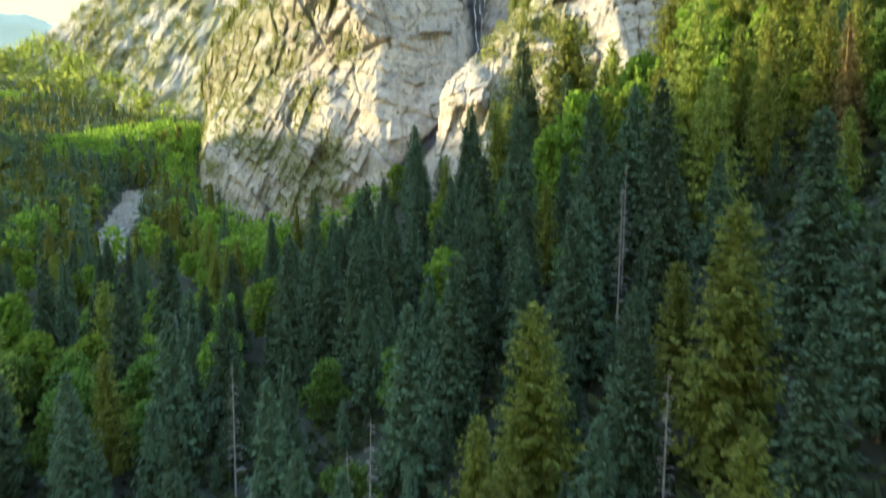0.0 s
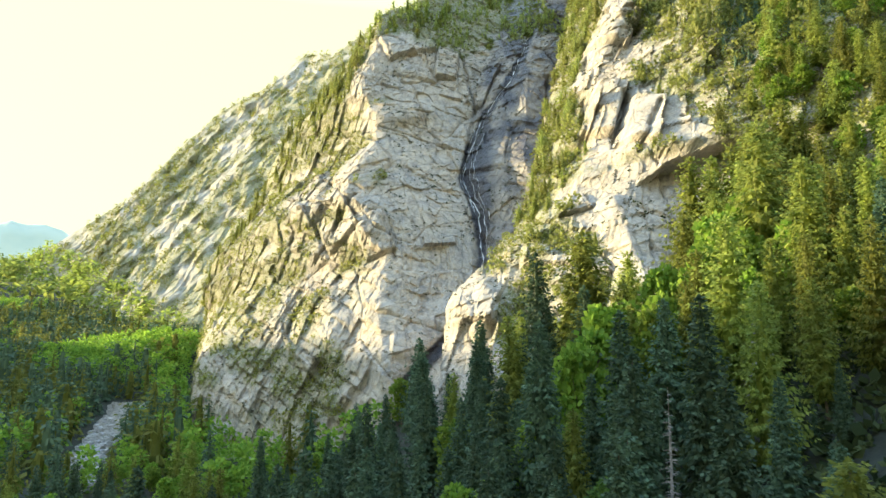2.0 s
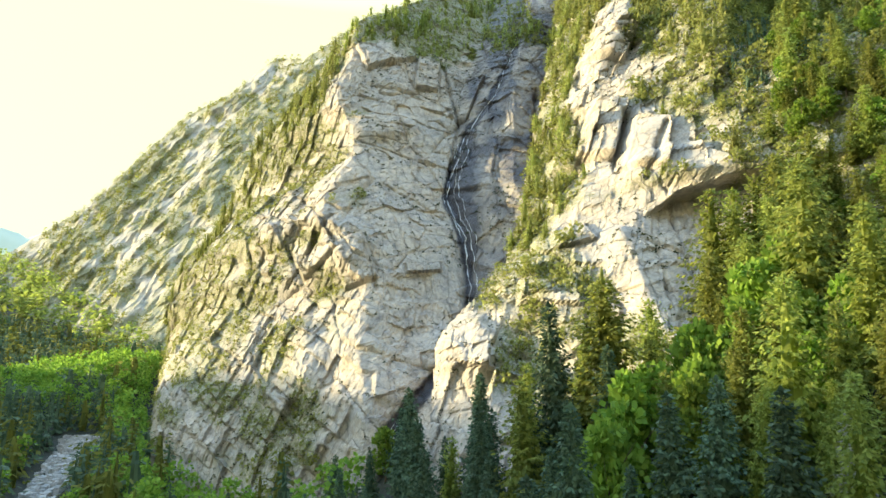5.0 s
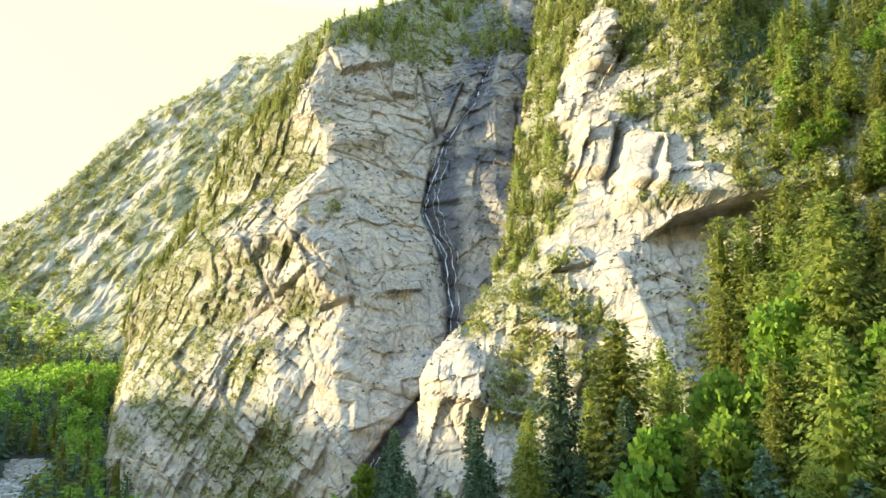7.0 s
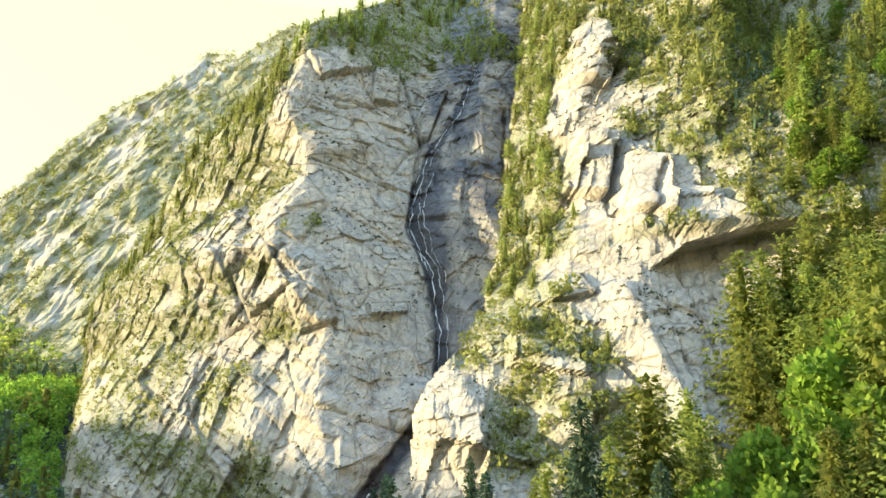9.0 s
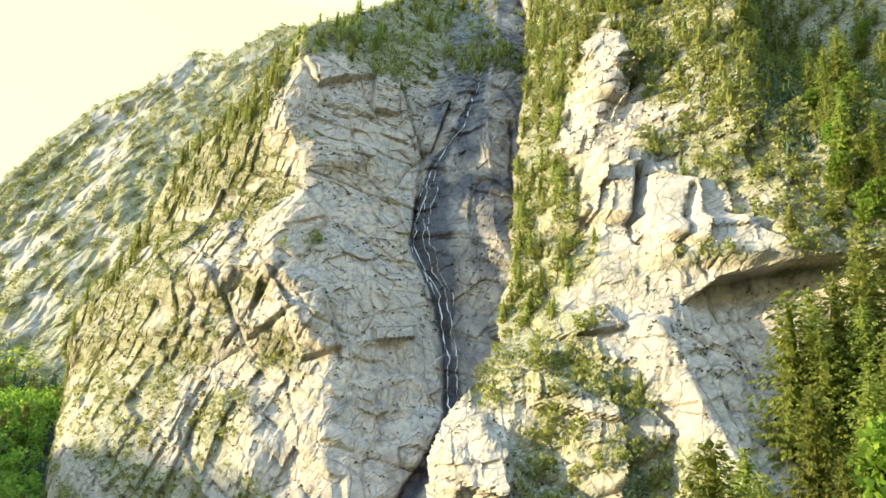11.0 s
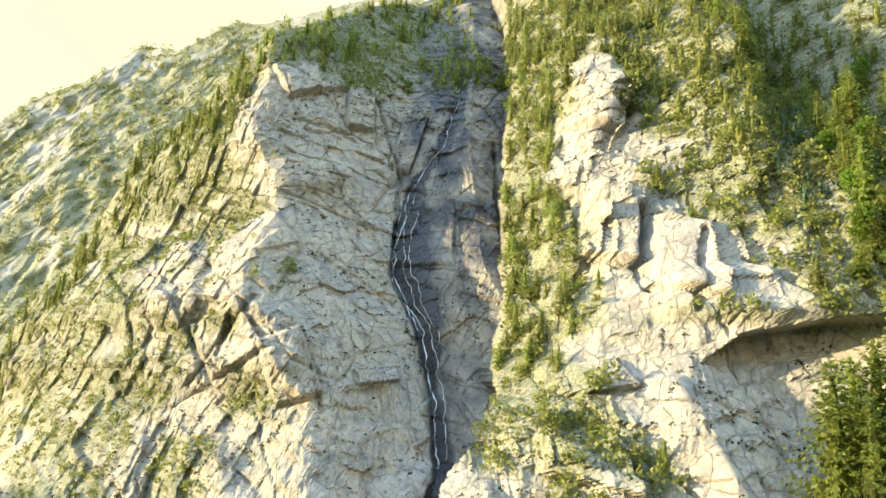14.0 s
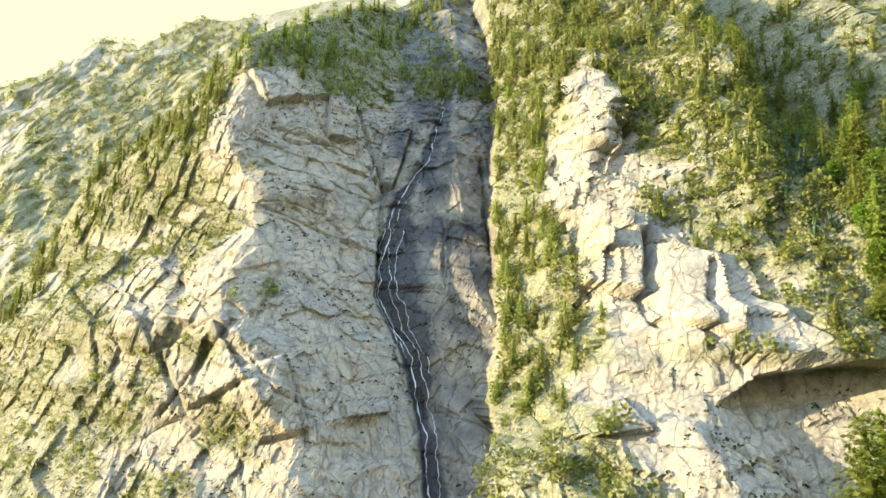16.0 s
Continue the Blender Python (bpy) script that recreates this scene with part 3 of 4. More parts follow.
def unit(v):
    return v / np.maximum(np.linalg.norm(v, axis=-1, keepdims=True), 1e-6)


def tube(points, radii, sides=6):
    """A tapered round limb along points."""
    points, radii = np.asarray(points, float), np.asarray(radii, float)
    d = unit(np.gradient(points, axis=0))
    ref = np.where(np.abs(d[:, 2:3]) > 0.9, np.array([[1.0, 0, 0]]), np.array([[0, 0, 1.0]]))
    u = unit(np.cross(d, ref))
    w = np.cross(d, u)
    a = np.linspace(0, 2 * math.pi, sides, endpoint=False)
    ring = np.cos(a)[None, :, None] * u[:, None] + np.sin(a)[None, :, None] * w[:, None]
    v = (points[:, None] + ring * radii[:, None, None]).reshape(-1, 3)
    n = len(points)
    i = np.arange(n - 1)[:, None] * sides + np.arange(sides)[None, :]
    j = np.arange(n - 1)[:, None] * sides + (np.arange(sides)[None, :] + 1) % sides
    return v, np.stack([i, j, j + sides, i + sides], -1).reshape(-1, 4)


def join(pieces):
    vs, fs, k = [], [], 0
    for v, f in pieces:
        vs.append(v)
        fs.append(f + k)
        k += len(v)
    return np.concatenate(vs), np.concatenate(fs)


def conifer_crown(rng, height, radius, levels, arms, sprays, low=0.1, shape=0.85, ragged=0.3, size=0.6, core=True):
    """Whorls of branches hung with small flat sprays round a dense dark heart, for a tree of that height that stands at the origin."""
    h = low + (0.97 - low) * ((np.arange(levels) + rng.random(levels) * 0.7) / levels) ** 0.92
    lump = 1 + ragged * (rng.random((6, 16)) - 0.5)
    pts, dirs, sides, lens, wids = [], [], [], [], []

    def reach_at(q):
        return radius * np.maximum(1 - q, 0.015) ** shape * np.minimum(1.0, 0.45 + (q - low) * 4.0)

    def hang(p, d, roll, length):
        flat = np.cross(d, np.array([0, 0, 1.0]))
        pts.append(p.reshape(-1, 3))
        dirs.append(unit(d).reshape(-1, 3))
        sides.append(unit(unit(flat) + rng.normal(0, roll, d.shape)).reshape(-1, 3))
        lens.append(length.ravel())
        wids.append((length * (0.45 + 0.25 * rng.random(length.shape))).ravel())

    for q in h:
        n = max(3, int(arms * (0.5 + 0.5 * (1 - q)) + rng.random()))
        az = rng.random() * 6.28 + np.arange(n) * 6.283 / n + rng.normal(0, 0.3, n)
        reach = reach_at(q) * (0.74 + 0.42 * rng.random(n)) * lump[int(q * 5.99), (az / 6.283 * 16).astype(int) % 16]
        k = max(1, int(round(sprays * (0.25 + 0.75 * (1 - q)))))
        f = 0.22 + 0.74 * (np.arange(k) + rng.random((n, k))) / k
        slope = (-0.42 + 0.95 * q) + rng.normal(0, 0.08, (n, 1))
        out = np.stack([np.cos(az), np.sin(az), 0 * az], -1)[:, None, :]
        tang = np.stack([-np.sin(az), np.cos(az), 0 * az], -1)[:, None, :]
        p = out * (f * reach[:, None])[..., None]
        p[..., 2] += q * height + (slope * f + 0.14 * f ** 2) * reach[:, None] + (rng.random((n, 1)) - 0.5) * height / levels
        fall = np.stack([0 * f, 0 * f, slope + 0 * f - 0.35 - 0.5 * rng.random(f.shape)], -1)
        for s in (-1, 1):
            d = out * 0.6 + tang * s * (0.25 + 0.75 * rng.random((n, k, 1))) + fall
            hang(p, d + rng.normal(0, 0.2, d.shape), 0.85, size * (0.7 + 0.6 * rng.random((n, k))) * (0.6 + 0.4 * (1 - q)) * (1.45 - 0.5 * f))
        e = out[:, 0] * reach[:, None] * 0.93
        e[:, 2] += q * height + (slope[:, 0] + 0.12) * reach
        hang(e, out[:, 0] + np.array([0, 0, -0.15]) + rng.normal(0, 0.15, e.shape), 0.6, size * (0.6 + 0.5 * rng.random(n)) * (0.5 + 0.5 * (1 - q)))
    a = np.arange(4) * 1.57
    hang(np.array([[0, 0, height * 0.95]] * 4), np.stack([0.14 * np.cos(a), 0.14 * np.sin(a), np.ones(4)], -1), 0.1, np.full(4, height * 0.05))
    crown = kites(*(np.concatenate(q) for q in (pts, dirs, sides, lens, wids)))
    if not core:
        return crown
    q = np.linspace(low + 0.01, 0.93, max(6, levels // 3))
    v, f = tube(np.stack([0 * q, 0 * q, q * height], -1), 0.27 * reach_at(q), 7)
    v = v * np.where(np.arange(3) < 2, 1 + 0.7 * (rng.random((len(v), 1)) - 0.5), 1.0)
    return join([crown, (v[f].reshape(-1, 3), np.arange(f.size).reshape(-1, 4))])


def leafy_crown(rng, height, radius, lobes, leaves, leaf, low=0.25):
    """A crown of uneven lobes, each a cloud of small leaves with gaps between."""
    pts, dirs = [], []
    for i in range(lobes):
        q = low + (1 - low) * (i + 0.5) / lobes
        a = rng.random() * 6.28
        off = radius * (0.62 * (1 - (2 * (q - low) / (1 - low) - 0.85) ** 2 * 0.55)) * (0.35 + 0.65 * rng.random())
        c = np.array([off * math.cos(a), off * math.sin(a), height * q * 0.93])
        r = radius * (0.34 + 0.24 * rng.random()) * (1.0 if q < 0.8 else 0.75)
        d = unit(rng.normal(0, 1, (leaves, 3)))
        d[:, 2] = np.abs(d[:, 2]) * np.where(rng.random(leaves) < 0.75, 1, -0.6)
        rad = r * (0.62 + 0.42 * rng.random((leaves, 1)) ** 0.6)
        pts.append(c + d * rad * np.array([1, 1, 0.85]))
        dirs.append(unit(d + rng.normal(0, 0.55, (leaves, 3)) + np.array([0, 0, -0.1])))
    pts, dirs = np.concatenate(pts), np.concatenate(dirs)
    sides = unit(np.cross(dirs, rng.normal(0, 1, dirs.shape)))
    size = leaf * (0.7 + 0.6 * rng.random(len(pts)))
    return kites(pts, dirs, sides, size, size * 0.8)


def part(name, me, parent, label=""):
    ob = new(name, me)
    ob.parent = parent
    if label:
        tagged(ob, label)
    return ob


def tree(name, label, category, group, trunk, crown, bark, leaf, seed):
    """A tree of one metre scale at the origin: an Empty with its trunk and its crown."""
    root = tagged(new(name), label, category, group)
    part("trunk", mesh_of("trunk", *trunk, bark, True), root)
    if crown is not None:
        part("crown", mesh_of("crown", *crown, leaf), root)
    return root


def trunk_of(rng, height, radius, lean=0.0, limbs=0, spread=0.0, top=0.96):
    z = np.linspace(-0.06, top, 7) * height
    bend = lean * (z / height) ** 2 * height
    p = np.stack([bend + 0.0 * z, 0.3 * bend, z], -1)
    pieces = [tube(p, np.linspace(radius, radius * 0.12, 7), 7)]
    for i in range(limbs):
        q = 0.25 + 0.5 * rng.random()
        a = rng.random() * 6.28
        b = np.array([np.interp(q * height, z, p[:, 0]), np.interp(q * height, z, p[:, 1]), q * height])
        e = b + spread * np.array([math.cos(a), math.sin(a), 0.75 + 0.4 * rng.random()])
        m = (b + e) / 2 + np.array([0, 0, -0.08 * spread])
        pieces.append(tube([b, m, e], [radius * 0.42, radius * 0.28, radius * 0.08], 5))
    return join(pieces)


def dead_branches(rng, height, radius, count, up=0.1, droop=0.25):
    """Bare limbs of a dead tree."""
    pieces = []
    for i in range(count):
        q = 0.22 + 0.74 * rng.random()
        a = rng.random() * 6.28
        r = radius * (1.05 - q) * (0.5 + 0.7 * rng.random()) + 0.25
        o = np.array([math.cos(a), math.sin(a), 0])
        b = np.array([0, 0, q * height])
        pieces.append(tube([b, b + o * r * 0.55 + np.array([0, 0, up * r]), b + o * r + np.array([0, 0, (up - droop) * r])], [0.055, 0.04, 0.012], 4))
        for s in (-1, 1):
            t = np.array([-o[1], o[0], 0]) * s
            c = b + o * r * (0.45 + 0.3 * rng.random())
            pieces.append(tube([c, c + (o + t) * r * 0.22, c + (o * 1.2 + t * 1.6) * r * 0.25 + np.array([0, 0, -0.12 * r])], [0.03, 0.022, 0.008], 3))
    return join(pieces)


rng = np.random.default_rng(7)
UNDER = pose(0, 0, -400)
FIRS, PINES, MAPLES, SLIM = {}, {}, [], []
# near, middle and far make: levels, arms, sprays, length of a spray
MAKES = {"near": (58, 11, 11, 0.66), "middle": (48, 10, 9, 0.74), "far": (28, 7, 4, 1.2)}
for make, (lv, ar, sp, fi) in MAKES.items():
    FIRS[make] = [tree("fir_tree", "tall dark green fir standing in the canyon forest", "conifer tree", "forest firs", trunk_of(rng, 20.0, 0.24),
                       conifer_crown(rng, 20.0, 3.7 + 0.35 * (i % 3), lv, ar, sp, 0.04 + 0.03 * i, 0.72 + 0.08 * (i % 2), 0.6, fi), BARK, NEEDLES, i) for i in range(4)]
    PINES[make] = [tree("pine_tree", "olive green conifer with a full rounded crown", "conifer tree", "slope conifers", trunk_of(rng, 20.0, 0.26),
                        conifer_crown(rng, 20.0, 4.3 + 0.4 * (i % 2), int(lv * 0.85), ar, sp, 0.06 + 0.03 * i, 0.48 + 0.06 * i, 0.9, fi * 1.08), BARK, GREEN_NEEDLES, i) for i in range(4)]
EVERY = [ob for kind in (FIRS, PINES) for make in MAKES for ob in kind[make]]
# first the near maples in shade-coloured leaves, then the bright ones
for leaves, leaf, green, look_ in ((150, 0.55, SHADED_LEAVES, "fresh green"), (95, 0.70, LEAVES, "bright yellow-green")):
    for i in range(4):
        MAPLES.append(tree("maple_tree", look_ + " broadleaf tree among the conifers", "broadleaf tree", "broadleaf trees",
                           trunk_of(rng, 10.0, 0.16, 0.02, 5, 2.6, 0.8), leafy_crown(rng, 10.0, 3.7, 15, leaves, leaf, 0.2 + 0.03 * i), BARK, green, i))
# two needle colours: the second carries shade for the places in_shade picks
for leaf in (OLIVE, GREEN_NEEDLES):
    for i in range(3):
        SLIM.append(tree("small_conifer", "small conifer rooted on a granite ledge", "conifer tree", "ledge conifers",
                         trunk_of(rng, 10.0, 0.14), conifer_crown(rng, 10.0, 2.9 + 0.4 * i, 18, 6, 3, 0.04, 0.48, 1.0, 0.85), BARK, leaf, i))
RUST = tree("dying_fir", "dying fir with rusty brown needles", "conifer tree", "", trunk_of(rng, 20.0, 0.24), conifer_crown(rng, 20.0, 3.2, 44, 8, 6, 0.08, 0.7, 0.7, 0.65), BARK, RUSTY, 0)
DEAD = tree("dead_fir", "grey dead fir with bare branches", "dead tree", "", trunk_of(rng, 20.0, 0.24), dead_branches(rng, 20.0, 3.2, 150), GREY_TWIGS, GREY_TWIGS, 0)
SNAG = tree("snag", "bare silvery dead trunk with few broken branches", "dead tree", "", trunk_of(rng, 20.0, 0.17), dead_branches(rng, 20.0, 1.6, 40), GREY_TWIGS, GREY_TWIGS, 0)
for ob in (*EVERY, *MAPLES, *SLIM, DEAD, SNAG, RUST):
    ob.matrix_basis = UNDER

planted = []


def plant(ob, x, y, height, z=None, base=20.0, wide=1.0):
    if z is None:
        z = float(ground_z(np.array([x]), np.array([y]))[0])
    s = height / base
    m = pose(x, y, z - 0.2, rng.normal(0, 1.2), rng.normal(0, 1.2), rng.random() * 360) @ Matrix.Diagonal((s * wide, s * wide, s, 1))
    c = copy_thing(ob, m)
    planted.append((x, y))
    return c


def make_at(x, y):
    if math.hypot(x, y) < 84:
        return "near"
    return "middle" if math.hypot(x + 15, y - 46) < 175 else "far"


def conifer(kinds, x, y, height, z=None, wide=1.0):
    set_ = kinds[make_at(x, y)]
    return plant(set_[int(rng.integers(len(set_)))], x, y, height, z, wide=wide)


def crowned(ob_or_kinds, x, y, top, base=20.0, wide=1.0):
    """A tree whose top reaches that height."""
    ob = ob_or_kinds[make_at(x, y)][int(rng.integers(4))] if isinstance(ob_or_kinds, dict) else ob_or_kinds
    ground_here = float(ground_z(np.array([x]), np.array([y]))[0])
    return plant(ob, x, y, min(max(top - ground_here, 8.0), 34.0), max(ground_here, top - 34.0), base, wide)


# the near firs and pines that stand out: x, y, height
for x, y, h in ((17, 62, 20), (16, 83, 23), (1, 86, 23), (-4, 78, 22), (-13, 60, 19), (-9, 58, 17), (9, 46, 17), (-24, 61, 18),
                (-40, 76, 19), (-18, 72, 21), (35, 66, 24), (26, 81, 23), (34, 54, 22), (25, 46, 20), (31, 41, 16), (39, 49, 20), (46, 62, 22), (-25, 55, 17)):
    conifer(FIRS, x, y, h)
for x, y, h in ((9, 65, 22), (24, 58, 24), (19, 43, 17), (5, 50, 18), (-20, 52, 13)):
    conifer(PINES, x, y, h)
# those farther up the slope: x, y, height of the top
for x, y, top in ((17.2, 148.5, 67.5), (12.6, 115.5, 51.5), (14.2, 80.4, 37), (24.8, 105, 43), (32, 108.4, 43), (44.2, 95.4, 45), (-14.5, 137.8, 39), (-23.9, 112, 29.5), (5.4, 108.5, 35.5), (4.8, 149.7, 47.5), (8.4, 188, 56), (0, 168, 44)):
    crowned(FIRS, x, y, top, wide=0.85)
for x, y, top in ((55.2, 171.6, 94), (68.2, 168.3, 101), (77.6, 170, 108), (56.6, 139.8, 91), (56.9, 124, 79.5), (63.2, 125.3, 77), (41.5, 119.4, 68), (12, 142.6, 54.5), (46.2, 130, 66), (37, 156.4, 69), (62, 150, 93), (48, 158, 78),
                  (59, 167, 89), (61, 173, 95), (64.5, 164, 91), (66, 173, 98), (72.5, 165, 98), (72, 173, 103), (63, 157, 87), (69, 159, 93), (52, 150, 80)):
    crowned(PINES, x, y, top, wide=0.95)
crowned(PINES["near"][1], 25.7, 146, 71, wide=1.15)
for x, y, top in ((24.6, 133.7, 55.5), (20, 128, 49), (8, 120, 34), (12, 124, 37), (52, 136, 70), (48, 126, 61), (40, 141, 64), (30, 141, 57), (33, 128, 55), (45, 137, 67), (57, 131, 70), (50, 145, 74), (36, 134, 58), (58, 147, 80)):
    crowned(MAPLES[4 + int(rng.integers(4))], x, y, top - 1, 10.0, 0.75)
crowned(DEAD, 39.2, 103.5, 51.5, wide=1.25)
crowned(RUST, 54.2, 97, 61.5)
crowned(SNAG, 24.8, 98.2, 42.7)
for x, y, h in ((22, 89, 20), (18.3, 57, 15), (-8, 61, 18), (-7, 64, 19), (-17.5, 63, 15), (-42, 112, 19), (-40, 111, 18), (-26, 86, 19)):
    plant(SNAG, x, y, h)


def spread(count, x0, x1, y0, y1, gap, keep):
    """Random standing places, no two nearer than gap."""
    cell = {}
    for px, py in planted:
        cell.setdefault((int(px // 8), int(py // 8)), []).append((px, py))
    out = []
    for _ in range(count * 14):
        if len(out) >= count:
            break
        x, y = x0 + (x1 - x0) * rng.random(), y0 + (y1 - y0) * rng.random()
        if not keep(x, y):
            continue
        ci, cj = int(x // 8), int(y // 8)
        if any((px - x) ** 2 + (py - y) ** 2 < gap * gap for i in (-1, 0, 1) for j in (-1, 0, 1) for px, py in cell.get((ci + i, cj + j), ())):
            continue
        cell.setdefault((ci, cj), []).append((x, y))
        out.append((x, y))
    return out


SCREE_Y, SCREE_X = (228, 264, 286, 305, 348), (-105, -123, -129, -134, -146)


def on_scree(x, y, margin=0.0):
    return 226 - margin < y < 350 and abs(x - np.interp(y, SCREE_Y, SCREE_X)) < 4.5 + 0.03 * (y - 226) + margin


def rock_y(x, z):
    return float(face_y(np.array([x]), np.array([z]))[0][0])


def in_view(x, y):
    return abs(x) < 0.68 * y + 25 and y > 22


def open_ground(x, y):
    z = float(ground_z(np.array([x]), np.array([y]))[0])
    if x > 76 and z > 92:
        return False
    return in_view(x, y) and y < rock_y(x, z) - 3 and not on_scree(x, y, 5.0)


stands = spread(46, -75, 70, 34, 95, 7.0, open_ground)
planted.extend(stands)
stands += spread(45, -100, -38, 55, 135, 6.0, open_ground)
planted.extend(stands[46:])
stands += spread(190, 0, 112, 95, 215, 5.2, open_ground)
planted.extend(stands)
stands += spread(170, -130, 0, 90, 230, 5.2, open_ground)
for x, y in stands:
    q = rng.random()
    low = 0.72 if y < 90 else 0.72 if x < -15 and y > 150 else 1.0
    high = float(step01(np.array([x + 0.3 * (y - 100)]), 15, 55)[0])
    leafy = 0.10 + 0.14 * high + 0.5 * float(step01(np.array([-x + 0.2 * (y - 150)]), 10, 60)[0])
    if q < leafy:
        plant(MAPLES[int(rng.integers(4)) + (4 if y > 110 else 0)], x, y, (8 + 6 * rng.random()) * low, base=10.0)
    elif q < leafy + 0.12 + 0.6 * high:
        conifer(PINES, x, y, (16 + 10 * rng.random()) * low, wide=0.85)
    else:
        conifer(FIRS, x, y, (15 + 12 * rng.random()) * low)


for x, y in spread(90, -70, 75, 30, 100, 3.2, open_ground):
    plant(FIRS["far"][int(rng.integers(4))], x, y, 4 + 6 * rng.random())


# trees on the rock: taken from places of the face that are grown over
GROWN = np.argwhere((CP > 0.55) & (CZ > ground_z(CX, CY)))


def ledge_places(count, test, gap):
    out, used = [], set()
    for i, j in GROWN[rng.permutation(len(GROWN))]:
        if len(out) >= count:
            break
        x, y, z = float(CX[i, j]), float(CY[i, j]), float(CZ[i, j])
        key = (int(x // gap), int(z // gap))
        if key in used or not test(x, y, z):
            continue
        used.add(key)
        out.append((x, y, z))
    return out


# places whose trees get shade through a darker needle colour
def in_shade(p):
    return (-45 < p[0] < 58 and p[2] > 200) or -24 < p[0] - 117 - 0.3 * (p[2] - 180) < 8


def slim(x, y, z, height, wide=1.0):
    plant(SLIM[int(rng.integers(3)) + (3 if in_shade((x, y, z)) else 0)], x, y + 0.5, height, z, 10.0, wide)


for x, y, z in ledge_places(100, lambda x, y, z: -130 < x < 60 and (z > np.interp(x, *CREST) - 45), 3.0):
    slim(x, y, z, 4 + 7 * rng.random() ** 1.5)
for x, y, z in ledge_places(70, lambda x, y, z: 60 < x < 190 and z > 130, 3.2):
    slim(x, y, z, 4 + 8 * rng.random() ** 1.5, 1.2)
for x, y, z in ledge_places(45, lambda x, y, z: 20 < x < 75 and 70 < z < 225, 4.0):
    slim(x, y, z, 3 + 5 * rng.random(), 1.2)
for x, y, z in ledge_places(170, lambda x, y, z: x + 0.4 * (100 - z) > 74 and 60 < z < 60 + 0.9 * x and x < 150, 4.4):
    if rng.random() < 0.3:
        plant(MAPLES[4 + int(rng.integers(4))], x, y + 0.5, 6 + 5 * rng.random(), z, 10.0)
    else:
        conifer(PINES, x, y + 0.5, 11 + 8 * rng.random(), z)


# dark firs filling the hollow of the upper spur
hollow = [(x, y + 0.4, z - 0.3, 5 + 7 * rng.random() ** 1.3) for x, y, z in ledge_places(380, lambda x, y, z: -22 < x - 117 - 0.3 * (z - 180) < 11 and 148 < z < 240, 2.4)]
# small conifers along the edge of the gully
for x, y, z in ledge_places(80, lambda x, y, z: -0.5 < x - edge_x(z) < 9 and 92 < z < 235, 2.6):
    slim(x, y, z, 3.5 + 5 * rng.random(), 1.25)


def scatter(name, label, category, places, build, mat):
    """Many small plants that nobody could count, in one object."""
    pieces = []
    for p in places:
        v, f = build(p)
        pieces.append((v + np.array(p[:3]), f))
    me = mesh_of(name, *join(pieces), mat)
    return tagged(new(name, me), label, category, kind="stuff")


def shrub(p):
    r = (0.5 + 1.1 * rng.random() ** 2) * (1.4 if p[0] > 20 else 1.0)
    n = 13
    d = unit(rng.normal(0, 1, (n, 3)))
    d[:, 2] = np.abs(d[:, 2])
    pts = d * r * (0.35 + 0.5 * rng.random((n, 1))) + np.array([0, -0.2, 0])
    s = r * (0.5 + 0.3 * rng.random(n))
    al = unit(d + rng.normal(0, 0.5, (n, 3)))
    return kites(pts, al, unit(np.cross(al, rng.normal(0, 1, (n, 3)))), s, s * 0.8)


def tuft(p):
    r = 0.25 + 0.5 * rng.random() ** 2
    n = 9
    d = unit(rng.normal(0, 1, (n, 3)))
    d[:, 2] = np.abs(d[:, 2])
    s = r * (0.5 + 0.5 * rng.random(n))
    return kites(d * r * 0.4 + np.array([0, -0.15, 0]), d, unit(np.cross(d, rng.normal(0, 1, (n, 3)))), s, s * 0.8)


scatter("ledge_scrub", "olive scrub and grass growing on granite ledges", "scrub", ledge_places(8000, lambda x, y, z: True, 0.7), shrub, SCRUB)
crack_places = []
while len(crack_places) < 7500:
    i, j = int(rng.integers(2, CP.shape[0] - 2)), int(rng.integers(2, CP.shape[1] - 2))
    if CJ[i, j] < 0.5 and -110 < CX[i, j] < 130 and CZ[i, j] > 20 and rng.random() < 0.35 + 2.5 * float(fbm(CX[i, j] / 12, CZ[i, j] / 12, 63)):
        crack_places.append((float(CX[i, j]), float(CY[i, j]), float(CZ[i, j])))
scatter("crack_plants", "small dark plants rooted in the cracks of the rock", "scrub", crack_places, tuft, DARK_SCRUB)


FAR_FIRS = [conifer_crown(rng, 1.0, 0.20 + 0.02 * i, 11, 4, 2, 0.03, 0.75, 0.5, 0.12) for i in range(4)]
FAR_BUSHY = [conifer_crown(rng, 1.0, 0.37 + 0.04 * i, 8, 4, 2, 0.02, 0.42, 1.0, 0.17) for i in range(4)]
SPECK = [conifer_crown(rng, 1.0, 0.30 + 0.05 * i, 3, 3, 1, 0.02, 0.55, 0.8, 0.36, False) for i in range(4)]
TINY = [conifer_crown(rng, 1.0, 0.26 + 0.04 * i, 6, 4, 1, 0.03, 0.6, 0.8, 0.24, False) for i in range(4)]
FAR_LEAFY = [leafy_crown(rng, 1.0, 0.42, 8, 22, 0.115, 0.15) for i in range(4)]


